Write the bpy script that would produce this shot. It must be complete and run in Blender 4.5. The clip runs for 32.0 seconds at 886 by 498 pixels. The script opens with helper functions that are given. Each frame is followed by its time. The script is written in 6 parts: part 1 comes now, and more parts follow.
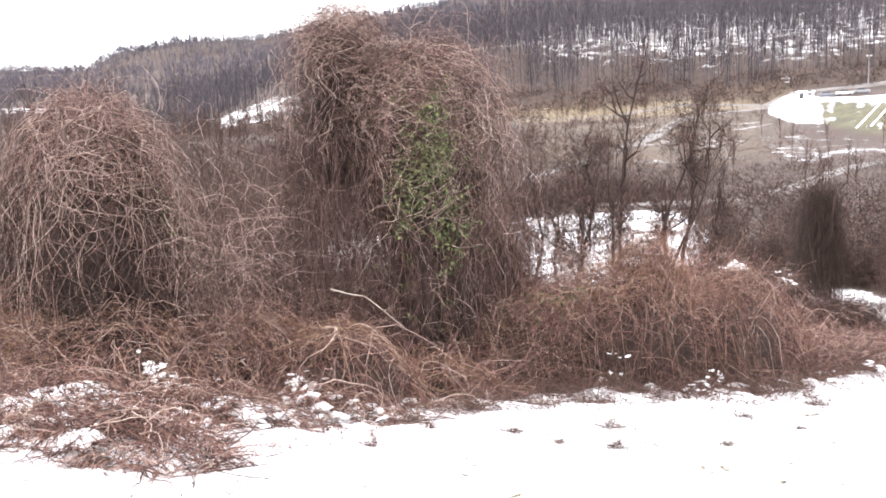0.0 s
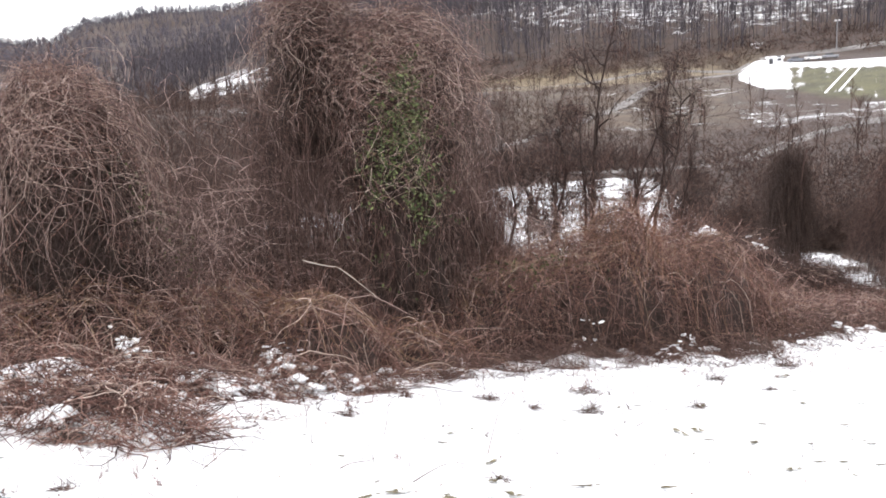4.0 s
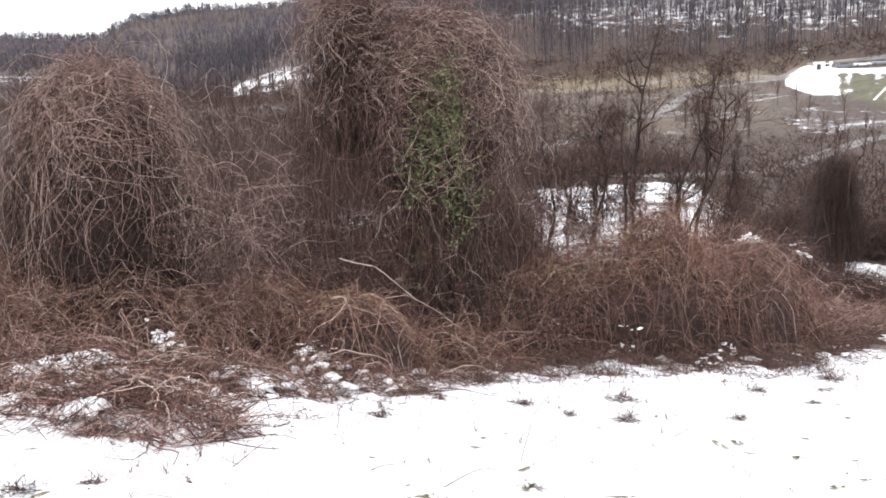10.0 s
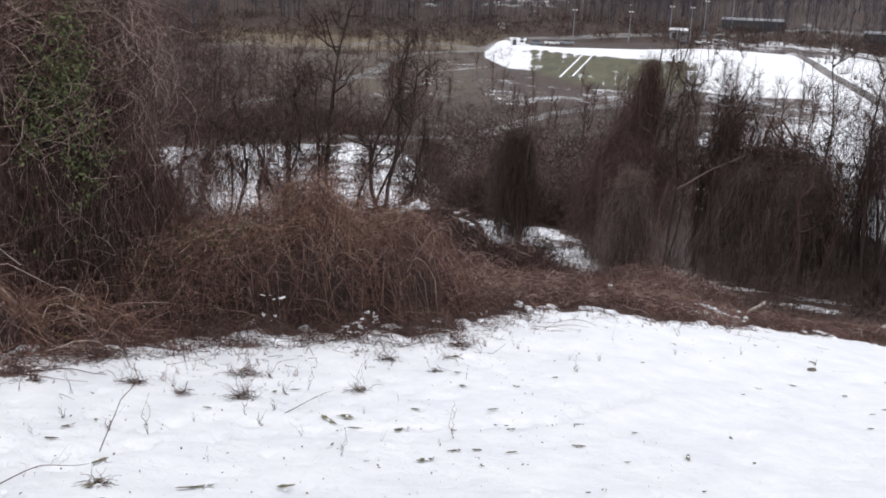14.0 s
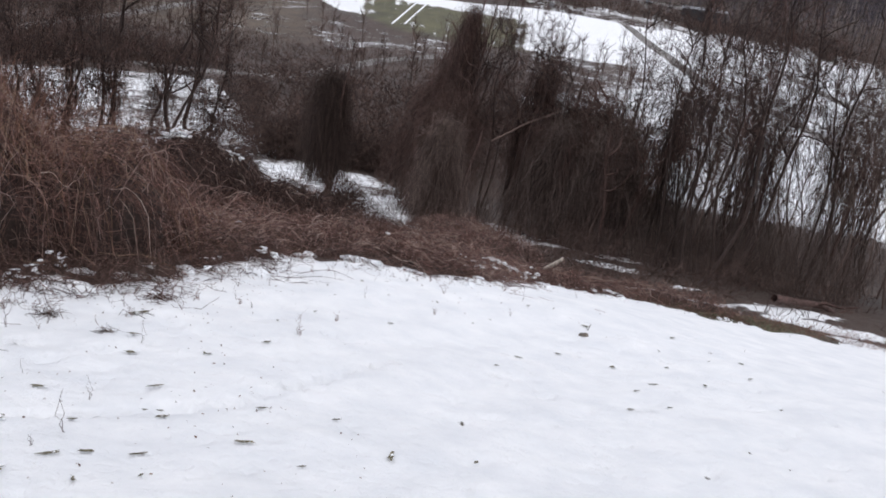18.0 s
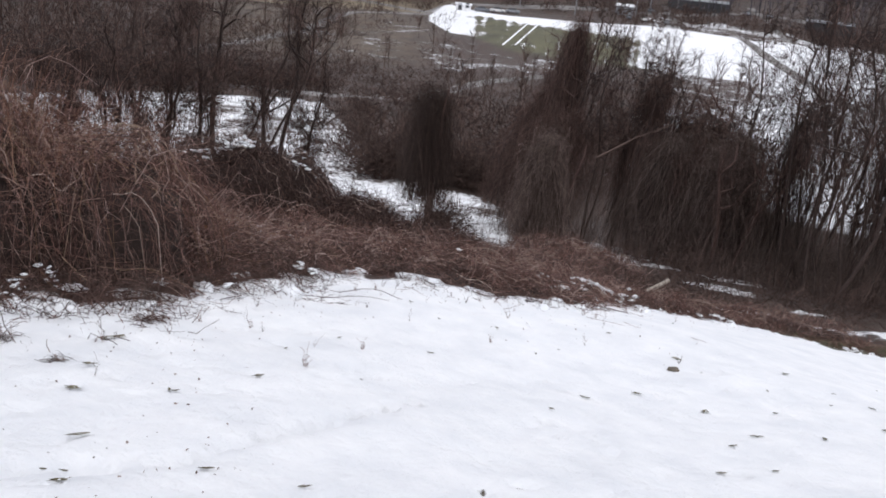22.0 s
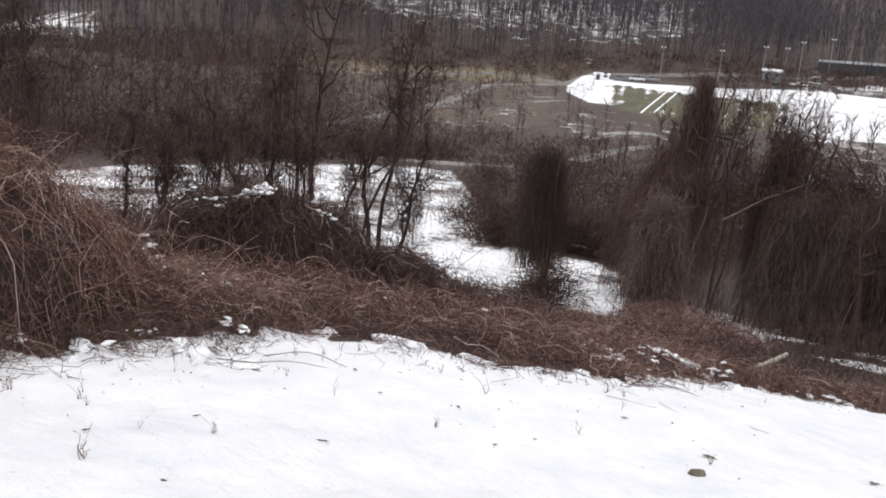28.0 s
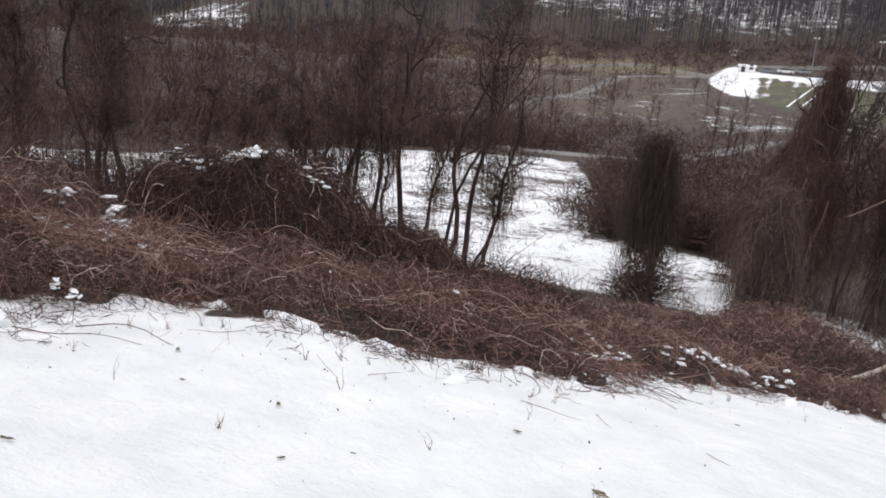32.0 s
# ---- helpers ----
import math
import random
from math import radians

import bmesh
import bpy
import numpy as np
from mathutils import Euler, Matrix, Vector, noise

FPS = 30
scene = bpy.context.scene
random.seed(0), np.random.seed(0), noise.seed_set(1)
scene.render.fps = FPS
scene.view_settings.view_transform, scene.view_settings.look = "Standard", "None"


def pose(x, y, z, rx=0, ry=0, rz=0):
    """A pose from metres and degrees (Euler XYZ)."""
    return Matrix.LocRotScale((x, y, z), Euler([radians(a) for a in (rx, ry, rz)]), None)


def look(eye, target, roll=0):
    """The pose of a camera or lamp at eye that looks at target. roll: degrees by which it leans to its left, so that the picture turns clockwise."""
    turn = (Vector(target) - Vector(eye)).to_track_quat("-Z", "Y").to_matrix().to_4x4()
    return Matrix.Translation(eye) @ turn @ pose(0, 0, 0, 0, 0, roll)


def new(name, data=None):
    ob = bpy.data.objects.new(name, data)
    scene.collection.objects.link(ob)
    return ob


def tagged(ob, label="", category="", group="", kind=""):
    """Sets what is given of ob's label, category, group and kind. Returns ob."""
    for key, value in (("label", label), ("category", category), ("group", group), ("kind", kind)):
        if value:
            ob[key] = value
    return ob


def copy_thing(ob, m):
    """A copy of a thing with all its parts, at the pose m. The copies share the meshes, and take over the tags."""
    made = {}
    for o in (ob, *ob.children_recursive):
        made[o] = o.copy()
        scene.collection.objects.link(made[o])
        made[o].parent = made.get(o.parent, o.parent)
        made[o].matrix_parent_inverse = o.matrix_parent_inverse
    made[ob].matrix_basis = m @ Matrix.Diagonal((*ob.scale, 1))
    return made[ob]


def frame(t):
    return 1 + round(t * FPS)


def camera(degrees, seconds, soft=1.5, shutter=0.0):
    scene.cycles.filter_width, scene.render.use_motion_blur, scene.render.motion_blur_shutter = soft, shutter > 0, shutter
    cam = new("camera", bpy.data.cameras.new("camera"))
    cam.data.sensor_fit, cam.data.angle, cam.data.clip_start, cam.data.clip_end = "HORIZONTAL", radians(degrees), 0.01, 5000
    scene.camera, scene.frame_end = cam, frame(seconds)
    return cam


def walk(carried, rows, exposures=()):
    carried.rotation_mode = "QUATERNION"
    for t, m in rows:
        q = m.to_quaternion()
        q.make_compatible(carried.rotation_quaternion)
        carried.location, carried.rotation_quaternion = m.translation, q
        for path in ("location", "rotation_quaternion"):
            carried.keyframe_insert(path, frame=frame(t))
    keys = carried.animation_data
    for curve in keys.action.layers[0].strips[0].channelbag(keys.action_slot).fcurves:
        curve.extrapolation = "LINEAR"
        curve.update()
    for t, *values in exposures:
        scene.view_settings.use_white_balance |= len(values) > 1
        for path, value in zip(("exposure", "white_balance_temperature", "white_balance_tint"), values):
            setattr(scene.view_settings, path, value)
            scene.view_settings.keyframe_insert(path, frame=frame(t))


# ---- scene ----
cam = camera(52.0, 32.0, soft=1.8)
# seconds, eye x y z, yaw, pitch, roll (degrees)
PATH = [
    (0, 0.117, -0.409, 2.641, -2.83, -9.44, -2.63),  (0.5, 0.116, -0.416, 2.642, -3.14, -9.70, -2.69),
    (1, 0.118, -0.426, 2.639, -3.40, -9.93, -2.86),  (1.5, 0.122, -0.426, 2.630, -3.65, -10.19, -3.01),
    (2, 0.120, -0.418, 2.632, -3.91, -10.51, -3.09),  (2.5, 0.119, -0.417, 2.630, -4.11, -10.78, -3.21),
    (3, 0.127, -0.424, 2.636, -4.24, -11.00, -3.30),  (3.5, 0.126, -0.414, 2.632, -4.38, -11.17, -3.33),
    (5.5, 0.122, -0.401, 2.627, -4.23, -11.91, -3.09),  (6, 0.121, -0.397, 2.621, -3.99, -11.91, -2.92),
    (6.5, 0.112, -0.392, 2.626, -3.80, -11.79, -2.61),  (7, 0.116, -0.385, 2.620, -3.53, -11.50, -2.50),
    (7.5, 0.114, -0.381, 2.621, -3.26, -11.26, -2.41),  (8, 0.114, -0.376, 2.621, -2.97, -11.14, -2.41),
    (8.5, 0.109, -0.382, 2.630, -2.70, -11.14, -2.30),  (9, 0.106, -0.374, 2.637, -2.48, -11.18, -2.26),
    (9.5, 0.120, -0.345, 2.625, -2.22, -11.19, -2.33),  (10, 0.133, -0.319, 2.620, -1.98, -11.26, -2.39),
    (10.5, 0.150, -0.280, 2.611, -1.68, -11.34, -2.48),  (11, 0.172, -0.242, 2.602, -1.30, -11.38, -2.73),
    (11.5, 0.201, -0.185, 2.602, -1.40, -11.67, -3.06),  (12, 0.310, -0.137, 2.579, -3.80, -13.08, -3.61),
    (12.5, 0.404, -0.131, 2.586, -8.83, -15.34, -2.37),  (13, 0.505, -0.136, 2.643, -14.12, -15.65, 0.62),
    (13.5, 0.690, -0.157, 2.661, -19.75, -14.31, 3.43),  (15.5, 1.312, -0.006, 2.642, -21.44, -13.38, 2.55),
    (16, 1.572, 0.304, 2.573, -23.01, -13.42, 3.74),  (16.5, 1.803, 0.529, 2.470, -25.09, -14.01, 4.94),
    (17, 1.993, 0.672, 2.373, -27.56, -15.13, 6.16),  (17.5, 2.136, 0.780, 2.312, -30.12, -15.90, 7.38),
    (18, 2.317, 0.911, 2.255, -32.23, -16.04, 8.48),  (18.5, 2.490, 1.053, 2.195, -32.01, -15.81, 9.06),
    (19, 2.652, 1.164, 2.154, -29.56, -15.40, 8.96),  (19.5, 2.794, 1.245, 2.122, -27.72, -15.12, 8.73),
    (20, 2.932, 1.366, 2.080, -26.86, -15.17, 8.38),  (20.5, 3.055, 1.444, 2.034, -26.00, -15.53, 7.72),
    (21, 3.172, 1.548, 1.976, -25.26, -16.16, 7.02),  (21.5, 3.316, 1.700, 1.914, -24.77, -16.27, 6.18),
    (22, 3.439, 1.821, 1.878, -24.74, -15.60, 6.62),  (22.5, 3.546, 1.945, 1.834, -25.00, -14.78, 7.46),
    (23, 3.673, 2.029, 1.799, -25.26, -14.17, 8.06),  (23.5, 3.814, 2.101, 1.755, -25.35, -13.71, 8.04),
    (24, 3.970, 2.196, 1.708, -25.17, -13.60, 7.56),  (24.5, 4.139, 2.284, 1.650, -23.49, -13.62, 6.71),
    (25, 4.312, 2.374, 1.605, -20.68, -13.78, 5.86),  (25.5, 4.487, 2.498, 1.558, -17.65, -13.86, 4.76),
    (27.5, 5.225, 2.815, 1.462, -13.69, -12.21, 4.59),  (28, 5.455, 3.039, 1.370, -15.16, -12.03, 4.67),
    (28.5, 5.734, 3.263, 1.285, -15.48, -12.06, 4.57),  (29, 5.974, 3.491, 1.202, -14.24, -12.27, 4.48),
    (29.5, 6.258, 3.704, 1.113, -12.62, -12.35, 4.35),  (30, 6.469, 3.780, 1.112, -11.13, -12.54, 4.77),
    (30.5, 6.701, 3.898, 1.106, -10.03, -12.73, 5.22),  (31, 6.931, 3.888, 1.064, -9.12, -12.75, 5.27),
    (31.5, 7.170, 3.911, 1.053, -8.49, -12.86, 5.50),  (32, 7.407, 4.105, 0.988, -6.52, -13.19, 4.81),
]
# seconds, stops, kelvin, tint
EXPOSURES = [(0.0, 1.9, 6600, 13), (1.0, 1.68, 6580, 12), (3.0, 1.30, 6550, 11), (6.0, 1.12, 6500, 11), (9.0, 1.17, 6500, 11), (11.5, 1.2, 6500, 11), (12.0, 1.15, 6450, 11), (12.5, 0.7, 6400, 11), (13.0, 0.26, 6320, 11),
             (16.0, 0.24, 6380, 12), (18.0, 0.09, 6250, 12), (19.0, 0.07, 6220, 12), (20.0, 0.18, 6250, 12), (23.0, 0.18, 6270, 12), (25.5, 0.28, 6360, 12), (28.0, 0.34, 6550, 11), (29.0, 0.22, 6480, 12), (30.0, 0.3, 6500, 11), (32.0, 0.27, 6500, 11)]


def heading(x, y, z, yaw, pitch, roll):
    a, p = radians(yaw), radians(pitch)
    ahead = Vector((-math.sin(a) * math.cos(p), math.cos(a) * math.cos(p), math.sin(p)))
    return look((x, y, z), Vector((x, y, z)) + 2 * ahead, roll)


walk(cam, [(r[0], heading(*r[1:])) for r in PATH], EXPOSURES)

# ---- light: a white overcast winter sky ----
world = bpy.data.worlds.new("overcast")
world.use_nodes = True
scene.world = world
wn, wl = world.node_tree.nodes, world.node_tree.links
sky = wn.new("ShaderNodeTexSky")
sky.sky_type, sky.sun_disc, sky.sun_elevation, sky.sun_rotation = "NISHITA", False, radians(40), radians(160)
sky_dim = wn.new("ShaderNodeVectorMath")
sky_dim.operation = "SCALE"
sky_dim.inputs["Scale"].default_value = 0.1
wl.new(sky.outputs[0], sky_dim.inputs[0])
cloud = wn.new("ShaderNodeMix")
cloud.data_type = "RGBA"
cloud.inputs["Factor"].default_value = 0.85
wl.new(sky_dim.outputs[0], cloud.inputs["A"])
cloud.inputs["B"].default_value = (1.0, 1.0, 1.03, 1)
wl.new(cloud.outputs["Result"], wn["Background"].inputs[0])
wn["Background"].inputs[1].default_value = 1.0
sun = new("sun", bpy.data.lights.new("sun", "SUN"))
sun.data.energy, sun.data.angle, sun.data.color = 0.7, radians(40), (1.0, 0.97, 0.93)
sun.matrix_world = look((0, 0, 50), (12, 30, 0))


# ---- mesh helpers ----
def raw_mesh(name, verts, quads=None, tris=None):
    me = bpy.data.meshes.new(name)
    verts = np.asarray(verts, np.float32).reshape(-1, 3)
    parts = [(np.asarray(q, np.int32).reshape(-1, k), k) for q, k in ((quads, 4), (tris, 3)) if q is not None and len(q)]
    loops = np.concatenate([q.ravel() for q, _ in parts])
    sizes = np.concatenate([np.full(len(q), k, np.int32) for q, k in parts])
    me.vertices.add(len(verts))
    me.vertices.foreach_set("co", verts.ravel())
    me.loops.add(len(loops))
    me.loops.foreach_set("vertex_index", loops)
    me.polygons.add(len(sizes))
    me.polygons.foreach_set("loop_start", np.r_[0, np.cumsum(sizes)[:-1]].astype(np.int32))
    me.polygons.foreach_set("loop_total", sizes)
    me.update(calc_edges=True)
    return me


def shade_smooth(me):
    me.polygons.foreach_set("use_smooth", np.ones(len(me.polygons), bool))
    return me


def put(name, me, mat, parent=None, label=""):
    if not me.materials:
        me.materials.append(mat)
    ob = new(name, me)
    ob.parent = parent
    if label:
        ob["label"] = label
    return ob


def thing(name, place, label, category, group="", kind=""):
    ob = new(name)
    ob.location = place
    ob.empty_display_size = 0.1
    return tagged(ob, label, category, group, kind)


def tube_arrays(paths, radii, sides=3):
    """Tapered tubes along many polylines: paths (n, k, 3), radii (n, k)."""
    P = np.asarray(paths, float)
    n, k, _ = P.shape
    T = np.gradient(P, axis=1)
    T /= np.linalg.norm(T, axis=2, keepdims=True) + 1e-9
    ref = np.where(np.abs(T[..., 2:3]) < 0.8, np.array([0, 0, 1.0]), np.array([1.0, 0, 0]))
    A = np.cross(T, ref)
    A /= np.linalg.norm(A, axis=2, keepdims=True) + 1e-9
    B = np.cross(T, A)
    a = np.arange(sides) * 2 * np.pi / sides
    ring = A[:, :, None] * np.cos(a)[:, None] + B[:, :, None] * np.sin(a)[:, None]
    V = (P[:, :, None] + ring * np.asarray(radii)[:, :, None, None]).reshape(-1, 3)
    i, j, s = np.meshgrid(np.arange(n), np.arange(k - 1), np.arange(sides), indexing="ij")
    at = lambda jj, ss: (i * k + jj) * sides + ss % sides
    Q = np.stack([at(j, s), at(j, s + 1), at(j + 1, s + 1), at(j + 1, s)], -1).reshape(-1, 4)
    return V, Q


def tubes(name, groups, sides=3):
    """One mesh from groups of (paths, radii)."""
    Vs, Qs, base = [], [], 0
    for paths, radii in groups:
        if len(paths):
            V, Q = tube_arrays(paths, radii, sides)
            Vs.append(V), Qs.append(Q + base)
            base += len(V)
    return shade_smooth(raw_mesh(name, np.concatenate(Vs), np.concatenate(Qs)))


def wander(rng, n, k, size, waves=3):
    """Smooth random curves (n, k, 3)."""
    s = np.linspace(0, 1, k)
    out = np.zeros((n, k, 3))
    for w in range(1, waves + 1):
        out += rng.normal(0, size / w**0.8, (n, 1, 3)) * np.sin(np.pi * (w * s[None, :, None] + rng.uniform(0, 2, (n, 1, 3))))
    return out


def smooth01(a, lo, hi):
    t = np.clip((a - lo) / (hi - lo), 0, 1)
    return t * t * (3 - 2 * t)


def lumps(x, y, scale, seed=0.0):
    """Cheap smooth noise in -1..1 on arrays."""
    x, y = np.asarray(x) / scale + seed * 7.13, np.asarray(y) / scale - seed * 3.7
    v = np.sin(x * 1.7 + 1.3 * np.sin(y * 1.1 + seed)) + np.sin(y * 2.1 + 1.7 * np.sin(x * 0.9 - seed)) + 0.7 * np.sin(1.3 * x - 1.9 * y + 2 * np.sin(x * 0.7 + y * 0.5))
    return v / 2.7


# ---- the lie of the land ----
EDGE_X = [-12, -5, -1.9, -1.2, -0.6, 0.1, 1.7, 3.9, 5.0, 5.7, 6.3, 7.0, 8.0, 8.7, 9.8, 11.6, 12.8, 14.2, 16, 20, 40]
EDGE_Y = [2.0, 3.3, 4.1, 4.6, 6.3, 7.85, 8.55, 8.7, 9.35, 9.7, 10.9, 10.4, 10.1, 10.2, 11.7, 13.7, 14.2, 13.7, 12.4, 10.6, 4]


def edge_y(x):
    return np.interp(x, EDGE_X, EDGE_Y)


def terrace(r, az):
    foot = np.interp(az, [22, 22.8, 24, 27, 32, 40], [262, 245, 224, 206, 200, 200])
    return smooth01(r - foot, 0, 42) * smooth01(az, 22, 23.5) * smooth01(-az, -60, -40) * smooth01(-r, -420, -330)


def land(x, y):
    """Height of the ground without its small relief."""
    x, y = np.asarray(x, float), np.asarray(y, float)
    near = 1.24 - 0.1185 * x - 0.1726 * y
    near = near + 0.3 * np.exp(-(((x - 6) / 5) ** 2 + ((y - 10) / 2.5) ** 2))
    near = near - 0.068 * np.clip(np.hypot(np.maximum(x - 10, 0), np.maximum(y - 12, 0)), 0, 12)
    near = 7 - np.logaddexp(0, (7 - near) / 2) * 2
    dx, dy = x - 3, y - 1
    r, az = np.hypot(dx, dy) + 1e-6, np.degrees(np.arctan2(dx, dy))
    e110 = np.degrees(np.arctan(-12.5 / 110)) + 0 * az
    e300 = np.interp(az, [-60, -25, -12, 0, 20, 40, 60, 90], [-1.5, -1.2, -1.4, -1.6, -1.25, -1.0, -1.6, -2])
    e430 = np.interp(az, [-60, -25, -19, -14, -11, -8, 0, 6, 30, 40, 60, 90], [0.4, 0.6, 0.4, -0.4, -0.2, 0.9, 3.2, 3.2, 2.8, 2.2, 1.0, 1])
    e850 = np.interp(az, [-90, -32, -22, -18, -16, -13, -8, -5.5, -1.6, 3, 14, 30, 40, 48, 60, 90], [2.5, 2.4, 2.5, 2.6, 3.7, 4.0, 3.9, 4.4, 5.0, 5.6, 9, 9.5, 6.5, 5, 4.5, 3])
    e = np.where(r < 300, e110 + (e300 - e110) * smooth01(np.log(r), np.log(110), np.log(300)),
                 np.where(r < 430, e300 + (e430 - e300) * smooth01(r, 300, 430), e430 + (e850 - e430) * np.clip((r - 430) / 420, 0, 1)))
    far = 1.5 + np.minimum(r, 850) * np.tan(np.radians(e)) - 0.05 * np.maximum(r - 850, 0)
    far = np.where(r < 110, -11.0, far)
    far = far + smooth01(r, 130, 260) * 1.2 * lumps(x, y, 18, 2) + smooth01(r, 350, 600) * 3 * lumps(x, y, 60, 1)
    # terrace with the round snowy end
    far = far + 3.4 * terrace(r, az)
    return np.logaddexp(near * 0.9, far * 0.9) / 0.9


def ground(x, y):
    """The ground as built, with its small relief."""
    x, y = np.asarray(x, float), np.asarray(y, float)
    r = np.hypot(x - 3, y - 1)
    fade = 1 - smooth01(r, 25, 60)
    rough = 0.4 + 0.6 * smooth01(y - edge_y(x), -1.6, 0.2)
    return land(x, y) + fade * rough * (0.05 * lumps(x, y, 0.42, 3) + 0.028 * lumps(x, y, 0.17, 5)) + fade * 0.05 * lumps(x, y, 1.6, 4)


# ---- materials ----
def material(name, build):
    m = bpy.data.materials.new(name)
    m.use_nodes = True
    nt = m.node_tree
    build(nt.nodes, nt.links, nt.nodes["Principled BSDF"])
    return m


def node(ns, kind, **values):
    n = ns.new(kind)
    for k, v in values.items():
        n.inputs[k.replace("_", " ")].default_value = v
    return n


def ramp(ns, stops):
    n = ns.new("ShaderNodeValToRGB")
    while len(n.color_ramp.elements) < len(stops):
        n.color_ramp.elements.new(0.5)
    for e, (p, c) in zip(n.color_ramp.elements, stops):
        e.position, e.color = p, (*c, 1)
    return n


def mixed(ns, ls, fac, a, b, blend="MIX"):
    n = ns.new("ShaderNodeMix")
    n.data_type, n.blend_type = "RGBA", blend
    for sock, v in (("Factor", fac), ("A", a), ("B", b)):
        if isinstance(v, (int, float)):
            n.inputs[sock].default_value = v
        elif isinstance(v, tuple):
            n.inputs[sock].default_value = (*v, 1)
        else:
            ls.new(v, n.inputs[sock])
    return n.outputs["Result"]


def strands(name, stops, rough=0.8, grain=30.0):
    """Stems and bark: each strand has a tone of its own, with finer mottling along it."""
    def build(ns, ls, bsdf):
        geo = ns.new("ShaderNodeNewGeometry")
        r = ramp(ns, stops)
        ls.new(geo.outputs["Random Per Island"], r.inputs[0])
        tc = ns.new("ShaderNodeTexCoord")
        nz = node(ns, "ShaderNodeTexNoise", Scale=grain, Detail=3.0)
        ls.new(tc.outputs["Object"], nz.inputs["Vector"])
        tone = ramp(ns, [(0.3, (0.55, 0.55, 0.55)), (0.7, (1.25, 1.22, 1.2))])
        ls.new(nz.outputs[0], tone.inputs[0])
        ls.new(mixed(ns, ls, 1.0, r.outputs[0], tone.outputs[0], "MULTIPLY"), bsdf.inputs["Base Color"])
        bsdf.inputs["Roughness"].default_value = rough
        bsdf.inputs["Specular IOR Level"].default_value = 0.25
    return material(name, build)


M_TAN = strands("vine_tan", [(0.0, (0.038, 0.022, 0.019)), (0.45, (0.132, 0.080, 0.070)), (0.8, (0.322, 0.222, 0.196)), (1.0, (0.590, 0.455, 0.410))])
M_RED = strands("vine_red", [(0.0, (0.076, 0.036, 0.032)), (0.5, (0.172, 0.087, 0.069)), (0.85, (0.335, 0.200, 0.162)), (1.0, (0.500, 0.360, 0.305))])
M_PALE = strands("old_vine", [(0.0, (0.206, 0.145, 0.122)), (0.5, (0.371, 0.281, 0.237)), (1.0, (0.618, 0.504, 0.437))])
# near-black vine: shade inside the thickets in its colour; also the dark pillar tree
M_OLD_SHADE = strands("vine_old_shade", [(0.0, (0.024, 0.015, 0.012)), (0.6, (0.052, 0.033, 0.027)), (1.0, (0.11, 0.075, 0.062))])
M_RUST = strands("stem_rust", [(0.0, (0.11, 0.055, 0.038)), (0.5, (0.22, 0.115, 0.078)), (0.85, (0.34, 0.20, 0.14)), (1.0, (0.46, 0.33, 0.25))])
M_BRAMBLE = strands("vine_dusky", [(0.0, (0.028, 0.016, 0.013)), (0.6, (0.060, 0.035, 0.029)), (1.0, (0.165, 0.108, 0.092))])
M_BANK = strands("vine_dull", [(0.0, (0.050, 0.025, 0.021)), (0.5, (0.168, 0.085, 0.068)), (0.84, (0.310, 0.188, 0.155)), (1.0, (0.560, 0.430, 0.375))])
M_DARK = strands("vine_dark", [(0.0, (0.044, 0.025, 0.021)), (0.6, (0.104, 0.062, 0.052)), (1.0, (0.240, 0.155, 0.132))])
M_BARK = strands("bark", [(0.0, (0.050, 0.030, 0.026)), (0.6, (0.099, 0.061, 0.053)), (1.0, (0.194, 0.129, 0.107))], grain=12.0)
# Blue-violet cast: distance haze mixed into the bark colour of both far woods.
M_WOODS_HAZE = strands("far_bark_haze", [(0.0, (0.054, 0.047, 0.056)), (0.6, (0.084, 0.075, 0.088)), (1.0, (0.120, 0.109, 0.124))], grain=0.5)
M_RIDGE_HAZE = strands("ridge_bark_haze", [(0.0, (0.078, 0.073, 0.092)), (0.6, (0.112, 0.106, 0.132)), (1.0, (0.155, 0.149, 0.180))], grain=0.5)
M_GREYVINE = strands("vine_grey", [(0.0, (0.055, 0.037, 0.031)), (0.6, (0.128, 0.093, 0.080)), (1.0, (0.250, 0.192, 0.168))])
M_HOOD = strands("vine_ash", [(0.0, (0.078, 0.052, 0.044)), (0.6, (0.170, 0.121, 0.104)), (1.0, (0.350, 0.272, 0.242))])
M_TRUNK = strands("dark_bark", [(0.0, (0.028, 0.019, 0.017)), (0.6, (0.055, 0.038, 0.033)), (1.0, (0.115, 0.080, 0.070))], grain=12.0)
M_SCRUB = strands("scrub", [(0.0, (0.040, 0.025, 0.021)), (0.6, (0.078, 0.050, 0.042)), (1.0, (0.145, 0.096, 0.080))], grain=2.0)
M_STRAW = strands("straw", [(0.0, (0.188, 0.106, 0.060)), (0.6, (0.303, 0.194, 0.120)), (1.0, (0.417, 0.307, 0.219))])
M_GREEN = strands("leaf_green", [(0.0, (0.032, 0.040, 0.015)), (0.6, (0.070, 0.086, 0.030)), (1.0, (0.140, 0.160, 0.066))], rough=0.5)
M_LEAF = strands("dead_leaf", [(0.0, (0.073, 0.032, 0.019)), (0.6, (0.155, 0.077, 0.045)), (1.0, (0.237, 0.160, 0.117))])


